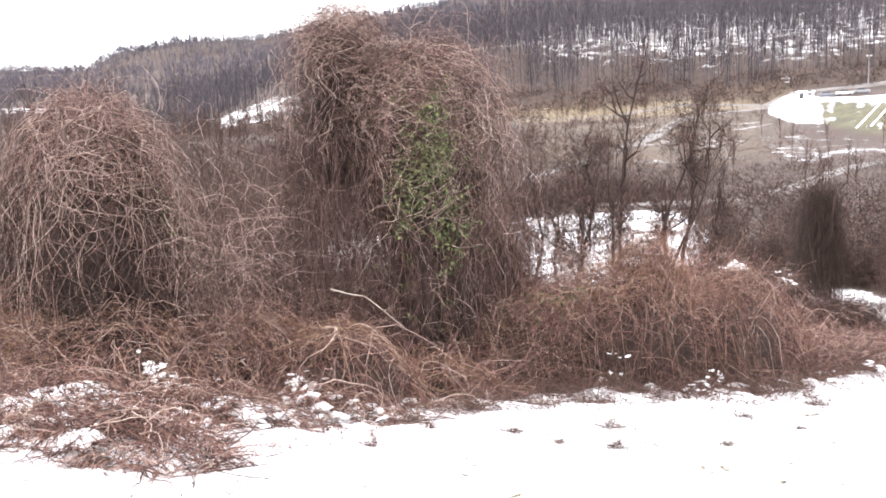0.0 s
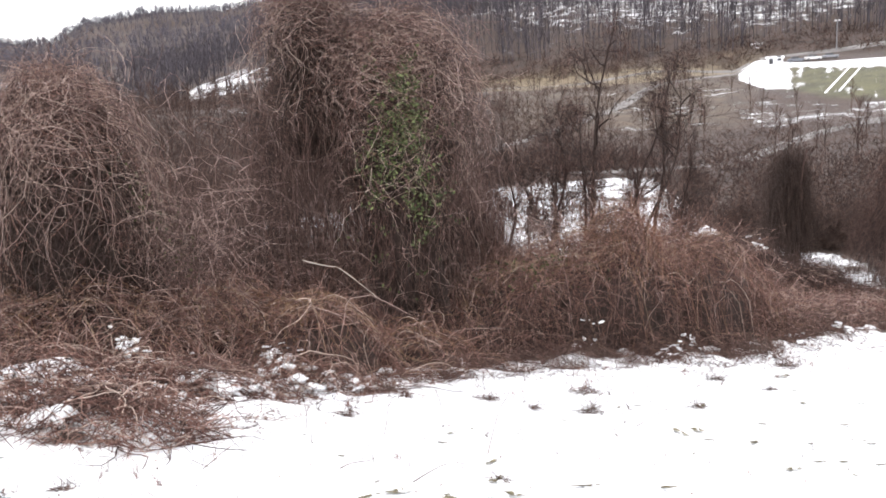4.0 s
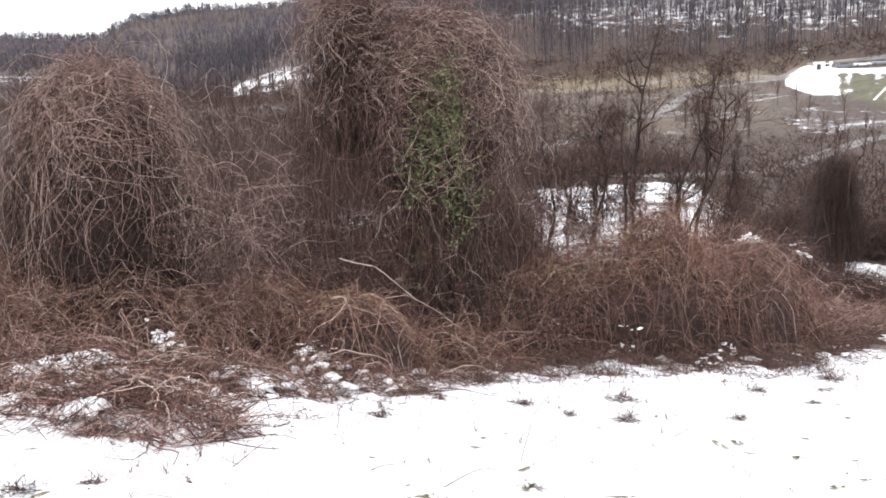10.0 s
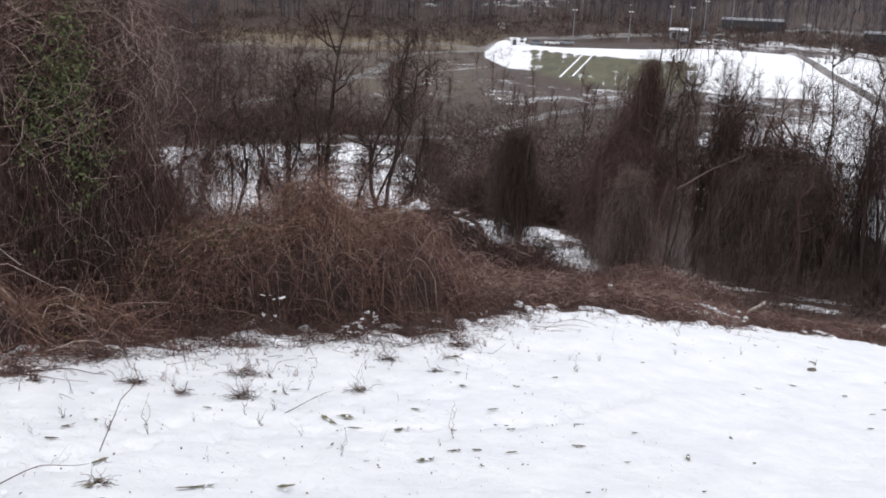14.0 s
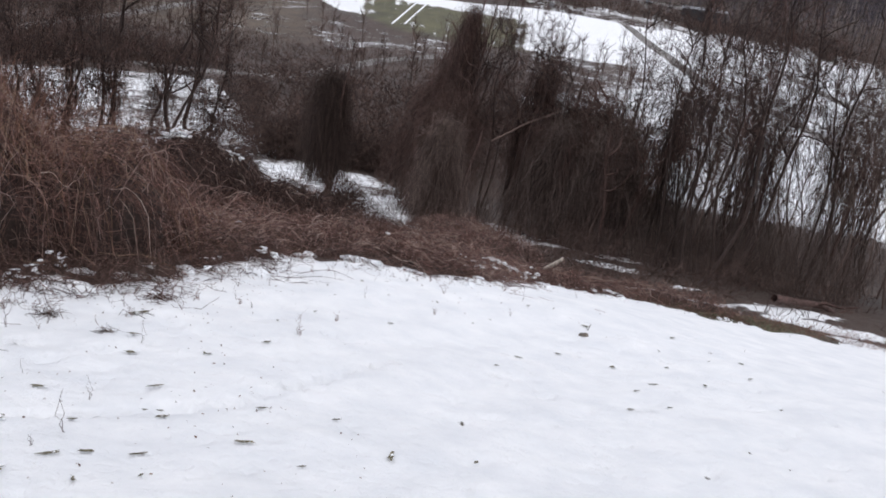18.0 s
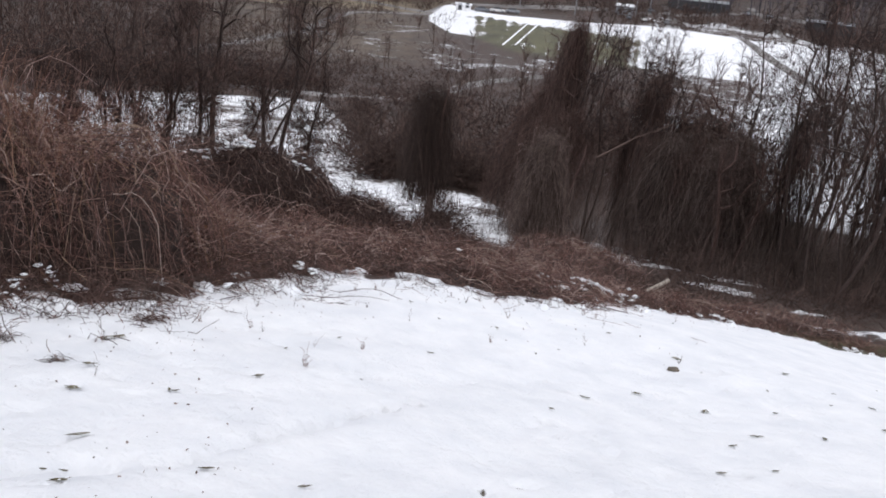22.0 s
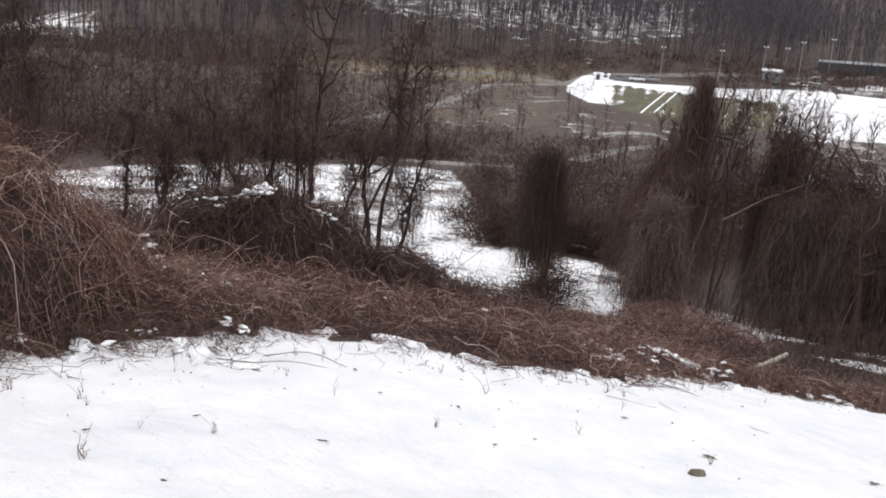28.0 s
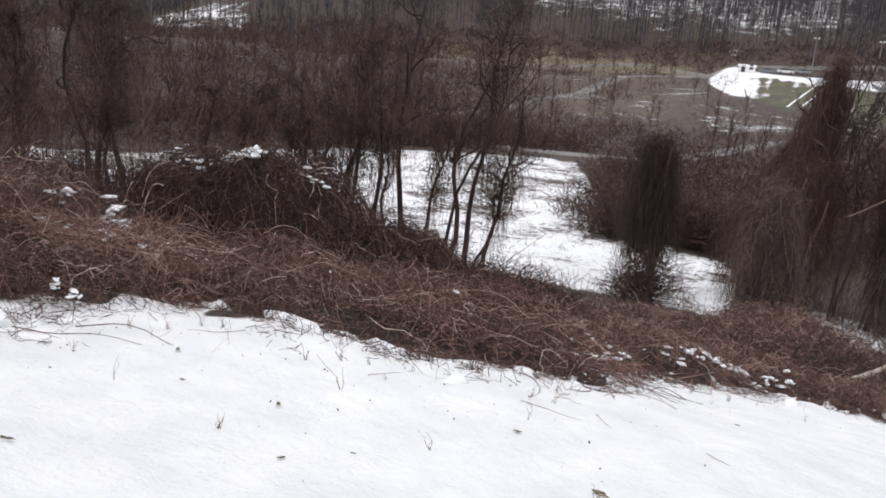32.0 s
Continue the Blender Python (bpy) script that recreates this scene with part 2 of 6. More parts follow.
def snow_look(ns, ls, bsdf):
    tc = ns.new("ShaderNodeTexCoord")
    fine = node(ns, "ShaderNodeTexNoise", Scale=60.0, Detail=4.0)
    wide = node(ns, "ShaderNodeTexNoise", Scale=1.3, Detail=3.0)
    for n in (fine, wide):
        ls.new(tc.outputs["Object"], n.inputs["Vector"])
    c = ramp(ns, [(0.3, (0.80, 0.82, 0.85)), (0.7, (0.90, 0.91, 0.92))])
    ls.new(wide.outputs[0], c.inputs[0])
    ls.new(c.outputs[0], bsdf.inputs["Base Color"])
    b = node(ns, "ShaderNodeBump", Strength=0.35, Distance=0.01)
    ls.new(fine.outputs[0], b.inputs["Height"])
    ls.new(b.outputs[0], bsdf.inputs["Normal"])
    bsdf.inputs["Roughness"].default_value = 0.65


M_SNOW = material("snow", snow_look)


# Brown noise kept near black: shade inside the brush painted into the cores.
def core_shade_look(ns, ls, bsdf):
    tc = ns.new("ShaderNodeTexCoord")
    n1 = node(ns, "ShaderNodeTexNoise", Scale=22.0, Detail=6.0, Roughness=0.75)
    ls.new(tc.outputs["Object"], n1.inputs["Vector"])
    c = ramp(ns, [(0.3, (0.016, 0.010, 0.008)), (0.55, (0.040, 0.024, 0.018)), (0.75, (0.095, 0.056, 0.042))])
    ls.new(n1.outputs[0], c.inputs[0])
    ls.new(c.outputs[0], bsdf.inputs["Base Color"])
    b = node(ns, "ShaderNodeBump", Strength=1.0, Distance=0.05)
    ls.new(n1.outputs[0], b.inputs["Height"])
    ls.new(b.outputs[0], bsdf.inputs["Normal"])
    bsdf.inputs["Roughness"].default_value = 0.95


M_CORE_SHADE = material("litter", core_shade_look)


def ground_look(ns, ls, bsdf):
    """Snow over leaf litter, dry grass and turf; how much lies where comes from the land's cover."""
    tc = ns.new("ShaderNodeTexCoord")
    def noise_at(scale, detail=4.0, rough=0.6):
        n = node(ns, "ShaderNodeTexNoise", Scale=scale, Detail=detail, Roughness=rough)
        ls.new(tc.outputs["Object"], n.inputs["Vector"])
        return n.outputs[0]
    def cover(name):
        n = ns.new("ShaderNodeAttribute")
        n.attribute_name = name
        return n.outputs["Fac"]
    def maths(op, a, b):
        n = ns.new("ShaderNodeMath")
        n.operation = op
        for k, v in enumerate((a, b)):
            if isinstance(v, (int, float)):
                n.inputs[k].default_value = v
            else:
                ls.new(v, n.inputs[k])
        return n.outputs[0]
    fine, mid, wide = noise_at(24.0, 6.0, 0.7), noise_at(3.1), noise_at(0.11, 5.0)
    lit = ramp(ns, [(0.3, (0.030, 0.018, 0.014)), (0.55, (0.070, 0.043, 0.032)), (0.75, (0.135, 0.086, 0.064))])
    ls.new(fine, lit.inputs[0])
    tan = ramp(ns, [(0.3, (0.148, 0.111, 0.067)), (0.7, (0.281, 0.222, 0.141))])
    ls.new(mid, tan.inputs[0])
    turf = ramp(ns, [(0.3, (0.060, 0.058, 0.026)), (0.7, (0.150, 0.140, 0.072))])
    ls.new(fine, turf.inputs[0])
    base = mixed(ns, ls, cover("tan"), lit.outputs[0], tan.outputs[0])
    base = mixed(ns, ls, cover("turf"), base, turf.outputs[0])
    far = noise_at(0.22, 6.0, 0.65)
    blotch = ramp(ns, [(0.32, (0.42, 0.42, 0.42)), (0.68, (1.1, 1.07, 1.03))])
    ls.new(far, blotch.inputs[0])
    base = mixed(ns, ls, 1.0, base, blotch.outputs[0], "MULTIPLY")
    white = ramp(ns, [(0.3, (0.78, 0.795, 0.82)), (0.7, (0.92, 0.922, 0.926))])
    ls.new(noise_at(2.2, 6.0, 0.62), white.inputs[0])
    # broken cover: the three scales decide together where the snow has gone
    near = maths("ADD", maths("MULTIPLY", mid, 0.36), maths("MULTIPLY", fine, 0.16))
    brk = maths("ADD", near, maths("ADD", maths("MULTIPLY", wide, 0.18), maths("MULTIPLY", far, 0.30)))
    edge = maths("SUBTRACT", maths("ADD", maths("MULTIPLY", cover("snow"), 0.62), 0.19), brk)
    fac = ns.new("ShaderNodeMapRange")
    fac.inputs["From Min"].default_value, fac.inputs["From Max"].default_value = -0.02, 0.03
    ls.new(edge, fac.inputs["Value"])
    ls.new(mixed(ns, ls, fac.outputs[0], base, white.outputs[0]), bsdf.inputs["Base Color"])
    b = node(ns, "ShaderNodeBump", Strength=0.8, Distance=0.05)
    ls.new(maths("ADD", maths("MULTIPLY", fine, 0.5), noise_at(7.0, 3.0)), b.inputs["Height"])
    ls.new(b.outputs[0], bsdf.inputs["Normal"])
    bsdf.inputs["Roughness"].default_value = 0.75


M_GROUND = material("ground", ground_look)


def plain(name, colour, rough=0.7, metal=0.0, vary=0.25, scale=4.0):
    def build(ns, ls, bsdf):
        tc = ns.new("ShaderNodeTexCoord")
        n = node(ns, "ShaderNodeTexNoise", Scale=scale, Detail=5.0)
        ls.new(tc.outputs["Object"], n.inputs["Vector"])
        c = ramp(ns, [(0.3, tuple(v * (1 - vary) for v in colour)), (0.7, tuple(min(1, v * (1 + vary)) for v in colour))])
        ls.new(n.outputs[0], c.inputs[0])
        ls.new(c.outputs[0], bsdf.inputs["Base Color"])
        bsdf.inputs["Roughness"].default_value, bsdf.inputs["Metallic"].default_value = rough, metal
    return material(name, build)


M_ROAD = plain("wet_asphalt", (0.19, 0.178, 0.17), 0.95, scale=0.15, vary=0.4)
M_WHITE = plain("white_paint", (0.78, 0.78, 0.78))
M_GREY = plain("grey_metal", (0.30, 0.31, 0.33), 0.5, 0.3)
M_BLACK = plain("dark_panel", (0.045, 0.045, 0.05), 0.5)
M_PRINT_LUMP = plain("stone", (0.13, 0.108, 0.085), 0.9, scale=20.0, vary=0.5)
M_DEADWOOD = plain("weathered_wood", (0.40, 0.35, 0.30), 0.85, scale=9.0, vary=0.35)


# ---- ground ----
def flank(r, az):
    """Open snowy slopes between the woods on the far side of the valley, 0 to 1."""
    return np.maximum(smooth01(az, -12.0, -10.5) * smooth01(-az, 4.6, 6.2) * smooth01(r, 335, 345) * smooth01(-r, -415, -392),
                      smooth01(-az, 18.2, 19.2) * smooth01(az, -27, -25) * smooth01(r, 402, 412) * smooth01(-r, -470, -455))


def field_cover(x, y):
    """Snow, dry grass and turf cover, 0 to 1, over the plan."""
    r, az = np.hypot(x - 3, y - 1), np.degrees(np.arctan2(x - 3, y - 1))
    r0, az0 = r, az
    way = smooth01(r, 60, 160)
    r = r * (1 + way * (0.02 * lumps(x, y, 9, 6) + 0.012 * lumps(x, y, 3.5, 8)))
    az = az + way * (0.7 * lumps(x, y, 11, 5) + 0.3 * lumps(x, y, 4, 3))
    past = y - edge_y(x) + 0.30 * lumps(x, y, 1.1, 5) + 0.40 * lumps(x, y, 0.45, 9) + 0.2 * lumps(x, y, 0.19, 2)
    past = past + 0.35 * lumps(x, y, 0.6, 11) * smooth01(x, 9.5, 11.5)
    snow = 1 - 0.98 * smooth01(past - 0.15, -0.35, 0.40)
    # snow left lying among the flattened brush
    snow = np.maximum(snow, (0.64 + 0.16 * lumps(x, y, 0.6, 7)) * smooth01(x, 1.0, -0.5) * smooth01(y, 8.6, 7.4) * smooth01(r, 10, 8.5))
    # hillside below the brush, then the valley floor
    snow = np.maximum(snow, (0.24 + 0.16 * lumps(x, y, 1.1, 4) * smooth01(az, 22, 30)) * smooth01(r, 19, 25))
    for px, py, rx, ry in ((25.0, 25.6, 1.5, 1.9), (20.3, 19.2, 1.1, 0.5), (21.2, 17.3, 1.6, 0.6), (24.2, 30.7, 1.4, 1.8), (24.0, 20.4, 1.0, 0.5), (28.6, 36.0, 2.0, 2.5), (23.8, 16.6, 1.6, 0.8), (26.0, 34.2, 1.5, 2.0), (27.5, 32.0, 1.5, 1.5), (29.0, 29.2, 1.4, 1.8), (22.8, 14.4, 2.2, 1.6), (24.8, 17.2, 2.0, 1.5), (20.8, 12.0, 1.8, 1.3)):
        snow = np.maximum(snow, 0.9 * np.exp(-((x - px) / rx) ** 2 - ((y - py) / ry) ** 2) + 0.12 * lumps(x, y, 0.8, 6))
    snow = np.where((r > 50) & (r < 300), 0.12, snow)
    # the open snowfield on the valley floor
    back = np.interp(az, [-30, -10, 0, 8, 14, 16.3, 18.4, 19.4, 24, 27, 31, 40], [78, 83, 95, 101, 104, 102, 84, 72, 62, 60, 50, 44])
    snow = np.maximum(snow, (0.545 + 0.06 * lumps(x, y, 4, 6) + 0.05 * lumps(x, y, 1.3, 3) + 0.06 * smooth01(r, 62, 50)) * smooth01(r, 33, 37) * smooth01(r, back + 3, back - 2) * smooth01(az, -24, -18) * smooth01(az, 40, 36) * smooth01(past, 17, 22))
    # open fields and lots across the valley
    snow = np.maximum(snow, (0.46 + 0.10 * lumps(x, y, 22, 3) + 0.22 * smooth01(az, 40, 48)) * smooth01(az, 33, 36) * smooth01(r, 60, 75) * (r < 420))
    snow = np.maximum(snow, (0.36 + 0.06 * lumps(x, y, 9, 8)) * smooth01(az, 7, 15) * smooth01(r, 140, 180) * smooth01(r, 262, 235))
    tan = smooth01(r, 262, 285) * smooth01(r, 345, 325) * smooth01(az, 3, 8) * smooth01(az, 26, 20)
    tan = np.maximum(tan, 0.25 * smooth01(r, 150, 190) * smooth01(r, 290, 250) * smooth01(az, 6, 10) * smooth01(az, 24, 20))
    # terrace: white crown and tip, turf showing through on its face
    foot = np.interp(az0, [22, 22.8, 24, 27, 32, 40], [262, 245, 224, 206, 200, 200])
    snow = np.maximum(snow, smooth01(r0 - foot, -4, 6) * smooth01(r0 - foot, 62, 52) * smooth01(az0, 21.8, 22.8))
    turf = smooth01(r0 - foot, -4, 6) * smooth01(r0 - foot, 44, 32) * smooth01(az0 + 0.5 * lumps(x, y, 4, 2), 23.2, 26.2) * smooth01(-az0, -37, -34)
    snow = snow - (0.68 - 0.16 * np.sin(az0 * 26 + 0.05 * r0) - 0.10 * lumps(x, y, 3, 2)) * turf
    snow = np.maximum(snow, (0.43 + 0.08 * lumps(x, y, 6, 3)) * smooth01(r, 160, 178) * smooth01(r, 206, 194) * smooth01(az, 19, 23) * smooth01(az, 36, 33))
    # tan bank and forest floor above it
    snow = np.where((r > 285) & (r < 330) & (az < 22), 0.15, snow)
    woods = smooth01(r, 325, 345)
    snow = np.where(woods > 0.5, 0.24 + 0.23 * smooth01(az + 3 * lumps(x, y, 30, 2), 3, 12) * smooth01(az, 34, 27) * smooth01(r + 12 * lumps(x, y, 22, 4), 345, 400) * smooth01(r, 640, 500) - 0.12 * smooth01(az, 2, -8), snow)
    snow = np.maximum(snow, (0.50 + 0.12 * lumps(x, y, 12, 4)) * flank(r0, az0))
    snow = np.maximum(snow, 0.6 * np.exp(-(((x - 138) / 5) ** 2 + ((y - 314) / 6) ** 2)))
    snow = np.maximum(snow, 0.42 * smooth01(lumps(x, y, 16, 7) + 0.5 * lumps(x, y, 6, 2), 0.75, 0.95) * smooth01(r, 130, 160) * smooth01(r, 330, 300) * smooth01(az, 4, 0))
    turf = np.maximum(turf, np.exp(-((x - 17.4) / 2.0) ** 2 - ((y - 13.0) / 1.4) ** 2) * 1.6)
    snow = np.where(np.exp(-((x - 17.4) / 2.0) ** 2 - ((y - 13.0) / 1.4) ** 2) > 0.4, 0.12, snow)
    return np.clip(snow, 0, 1), np.clip(tan, 0, 1), np.clip(turf, 0, 1)


def build_ground():
    radii = np.concatenate([[0.15], np.geomspace(0.4, 2.6, 60), np.geomspace(2.66, 13, 200), np.geomspace(13.3, 30, 36), np.geomspace(30.8, 190, 110), np.linspace(192, 300, 72), np.geomspace(304, 900, 72), np.geomspace(930, 4000, 12)])
    angles = np.radians(np.concatenate([np.arange(-42, 70, 0.36), np.arange(70, 318, 6.0)]))
    R, A = np.meshgrid(radii, angles, indexing="ij")
    x, y = 3 + R * np.sin(A), 1 + R * np.cos(A)
    z = ground(x, y)
    # small melted dents and old tracks in the open snow
    g = np.random.default_rng(17)
    bare = np.zeros_like(z)
    for n in range(760):
        px = g.uniform(-1.5, 13) if n % 3 else g.uniform(-0.8, 5.5)
        py = g.uniform(1.5, max(2.0, float(edge_y(px)) - 0.2))
        if n % 3 == 0:
            py = max(py, float(edge_y(px)) - 3.2)
        a, wide, deep = g.normal(0.25, 0.5), 0.018 + 0.034 * g.random() ** 2, g.uniform(0.02, 0.06)
        near = (np.abs(x - px) < 0.35) & (np.abs(y - py) < 0.35)
        u, v = (x[near] - px) * math.cos(a) + (y[near] - py) * math.sin(a), (y[near] - py) * math.cos(a) - (x[near] - px) * math.sin(a)
        pit = np.exp(-(u / (1.9 * wide)) ** 2 - (v / wide) ** 2)
        z[near] -= deep * pit
        if g.random() < 0.55:
            bare[near] = np.maximum(bare[near], g.uniform(0.36, 0.70) * pit)
    V = np.stack([x, y, z], -1).reshape(-1, 3)
    n, m = R.shape
    i, j = np.meshgrid(np.arange(n - 1), np.arange(m), indexing="ij")
    k = (j + 1) % m
    Q = np.stack([i * m + j, (i + 1) * m + j, (i + 1) * m + k, i * m + k], -1).reshape(-1, 4)
    V = np.concatenate([V, [[3, 1, float(ground(3.0, 1.0))]]])
    T = np.stack([np.full(m, n * m), np.arange(m), (np.arange(m) + 1) % m], -1)
    me = shade_smooth(raw_mesh("ground", V, Q[:, ::-1], T[:, ::-1]))
    snow, tan, turf = field_cover(V[:, 0], V[:, 1])
    bare = np.append(bare.ravel(), 0.0)
    for name, cover in zip(("snow", "tan", "turf"), (np.clip(snow - 0.95 * bare, 0, 1), tan, np.maximum(turf, 0.5 * smooth01(bare, 0.05, 0.3)))):
        me.attributes.new(name, "FLOAT", "POINT").data.foreach_set("value", cover.astype(np.float32))
    me.flip_normals()
    return tagged(put("ground", me, M_GROUND), "snow-covered hillside falling to a wooded valley", "ground", kind="structure")


build_ground()


# ---- vine-smothered thickets beside the snow ----
def dome(centre, rx, ry, top, bottom, power=2.0, lean=(0, 0), ragged=0.0):
    """A rounded hull: a function of u (0 top to 1 foot) and the angle round it."""
    cx, cy = centre
    def at(u, phi):
        k = np.sin(np.pi / 2 * np.clip(u, 0, 1) ** (1 / power))
        z = bottom + (top - bottom) * np.cos(np.pi / 2 * np.clip(u, 0, 1.0))
        w = 1 + 0.10 * np.sin(3 * phi + cx * 5) + 0.07 * np.sin(5 * phi + 2 * cx + 4 * u) + ragged * (np.sin(4 * phi + 7 * u + 3 * top) + np.sin(7 * phi - 11 * u + top)) * 0.5
        up = (z - bottom) / (top - bottom)
        return np.stack([cx + rx * k * w * np.cos(phi) + lean[0] * up, cy + ry * k * w * np.sin(phi) + lean[1] * up, z], -1), np.stack([np.cos(phi) * k, np.sin(phi) * k, np.cos(np.pi / 2 * np.clip(u, 0, 1)) + 0 * phi], -1)
    return at


def meander(rng, n, k, spread, curl):
    """Winding headings (n, k): each swings round its own mean."""
    h = rng.normal(0, spread, n)
    out, v = np.zeros((n, k)), rng.normal(0, curl, n)
    for j in range(k):
        v = 0.55 * v + rng.normal(0, curl, n) - 0.30 * (out[:, j - 1] if j else 0)
        out[:, j] = (out[:, j - 1] if j else 0) + v
    return h[:, None] + out


def drift(rng, n, k, size):
    """A slowly wandering number along each stem."""
    out = np.cumsum(rng.normal(0, 1, (n, k)), 1)
    out = (out[:, :1] + out + np.roll(out, 1, 1)) / 3 if k > 3 else out
    return out * size / math.sqrt(k)


def crawl(rng, hull, n, k=10, length=(0.5, 1.2), start=(0.0, 0.8), spread=0.7, curl=0.35, sink=(-0.1, 0.06), lift=0.07, thick=(0.0015, 0.003), size=(1.0, 2.4), flip=0.0, front=None, thin=0.0):
    """Stems that wind down over a hull; size: its radius and height."""
    th = meander(rng, n, k, spread, curl) + np.where(rng.random(n) < flip, np.pi, 0)[:, None]
    ds = rng.uniform(*length, n)[:, None] / k
    u = rng.uniform(*start, n)[:, None] + np.cumsum(np.cos(th) * ds, 1) / (1.35 * size[1])
    phi0 = rng.uniform(0, 2 * np.pi, n) if front is None else rng.normal(front[0], front[1], n)
    phi = phi0[:, None] + np.cumsum(np.sin(th) * ds, 1) / (size[0] * np.clip(u, 0.4, 1))
    if thin:
        keep = rng.random(n) > thin * smooth01(u.mean(1), 0.38, 0.68)
        u, phi, n = u[keep], phi[keep], int(keep.sum())
    P, N = hull(np.clip(u, 0.01, 1.0), phi)
    off = rng.uniform(*sink, n)[:, None] + drift(rng, n, k, lift) + 0.6 * lift * np.sin(np.linspace(0, np.pi, k))[None] * rng.random((n, 1))
    P = P + N * off[..., None] + rng.normal(0, 0.004, P.shape)
    P[..., 2] -= 0.25 * np.maximum(0, u - 1.0)
    return P, rng.uniform(*thick, n)[:, None] * np.linspace(1.0, 0.5, k)[None]


def curl_twigs(g, p, length=(0.25, 0.7), k=7, thick=(0.0012, 0.0026), up=0.4, curl=0.32, droop=0.14, out=None):
    """Short curling twigs from the points given, at any slant."""
    n = len(p)
    d = g.normal(0, 1, (n, 3)) + [0, 0, up] + (0 if out is None else out)
    step = (g.uniform(*length, n) / (k - 1))[:, None]
    P = [p]
    for _ in range(k - 1):
        d = d / np.linalg.norm(d, axis=1, keepdims=True) + g.normal(0, curl, (n, 3)) - [0, 0, droop]
        P.append(P[-1] + d / np.linalg.norm(d, axis=1, keepdims=True) * step)
    return np.stack(P, 1), g.uniform(*thick, n)[:, None] * np.linspace(1, 0.5, k)[None]


def sprays(g, cx, cy, cz, spread, n, length=(0.25, 0.7), k=7, thick=(0.0012, 0.0026), up=0.6):
    """Thin curling whips round one spot."""
    return curl_twigs(g, np.stack([g.normal(cx, spread[0], n), g.normal(cy, spread[1], n), g.normal(cz, spread[2], n)], -1), length, k, thick, up)


def draped(rng, hull, n, k=6, start=(0.0, 0.55), length=(0.35, 0.95), sink=(-0.30, 0.06), loose=0.10, swing=0.8, thick=(0.0025, 0.009)):
    """Vines that hang down over a tall hull."""
    s = np.linspace(0, 1, k)
    u = np.clip(rng.uniform(*start, n)[:, None] + rng.uniform(*length, n)[:, None] * s, 0, 1.0)
    phi = rng.uniform(0, 2 * np.pi, n)[:, None] + rng.normal(0, swing, n)[:, None] * s
    P, N = hull(u, phi)
    P = P + N * rng.uniform(*sink, n)[:, None, None] + wander(rng, n, k, loose * 0.9)
    return P, 0.62 * rng.uniform(*thick, n)[:, None] * np.linspace(1.0, 0.55, k)[None]


def tangle(rng, hull, n, k=6, span=0.9, sink=(-0.25, 0.1), loose=0.14, thick=(0.0025, 0.006), urange=(0.05, 0.95)):
    """Stems that cross a hull at any slant."""
    s = np.linspace(-0.5, 0.5, k)
    u = np.clip(rng.uniform(*urange, n)[:, None] + rng.normal(0, 0.3, n)[:, None] * s, 0, 1.0)
    phi = rng.uniform(0, 2 * np.pi, n)[:, None] + rng.normal(0, span, n)[:, None] * s
    P, N = hull(u, phi)
    P = P + N * rng.uniform(*sink, n)[:, None, None] + wander(rng, n, k, loose)
    return P, 0.62 * rng.uniform(*thick, n)[:, None] * np.linspace(1.0, 0.6, k)[None]


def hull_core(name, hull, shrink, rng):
    """Dense old stems inside a thicket, as a hull with painted-in shade."""
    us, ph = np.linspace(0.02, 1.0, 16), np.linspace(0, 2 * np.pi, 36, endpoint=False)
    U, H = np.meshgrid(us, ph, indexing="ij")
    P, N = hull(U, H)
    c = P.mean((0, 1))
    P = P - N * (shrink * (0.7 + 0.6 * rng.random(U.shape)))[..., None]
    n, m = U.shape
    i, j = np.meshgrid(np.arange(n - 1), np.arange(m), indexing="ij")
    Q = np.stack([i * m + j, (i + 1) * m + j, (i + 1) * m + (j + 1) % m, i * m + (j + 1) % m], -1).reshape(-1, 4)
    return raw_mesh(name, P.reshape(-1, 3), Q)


def leaves(name, rng, places, normals, size):
    """Small folded oval leaves, six corners each, at the places given."""
    n = len(places)
    d = rng.normal(0, 1, (n, 3)); d[:, 2] -= 0.5
    d /= np.linalg.norm(d, axis=1, keepdims=True)
    nn = normals + rng.normal(0, 0.5, (n, 3))
    side = np.cross(d, nn)
    side /= np.linalg.norm(side, axis=1, keepdims=True) + 1e-9
    up = np.cross(side, d)
    L = rng.uniform(*size, n)[:, None]
    a = places
    pts = [a, a + d * L * 0.35 + side * L * 0.3 + up * L * 0.1, a + d * L * 0.75 + side * L * 0.22 + up * L * 0.08, a + d * L,
           a + d * L * 0.75 - side * L * 0.22 + up * L * 0.08, a + d * L * 0.35 - side * L * 0.3 + up * L * 0.1]
    V = np.stack(pts, 1).reshape(-1, 3)
    b = np.arange(n)[:, None] * 6
    Q = np.concatenate([b + [0, 1, 2, 3], b + [0, 3, 4, 5]])
    return raw_mesh(name, V, Q)


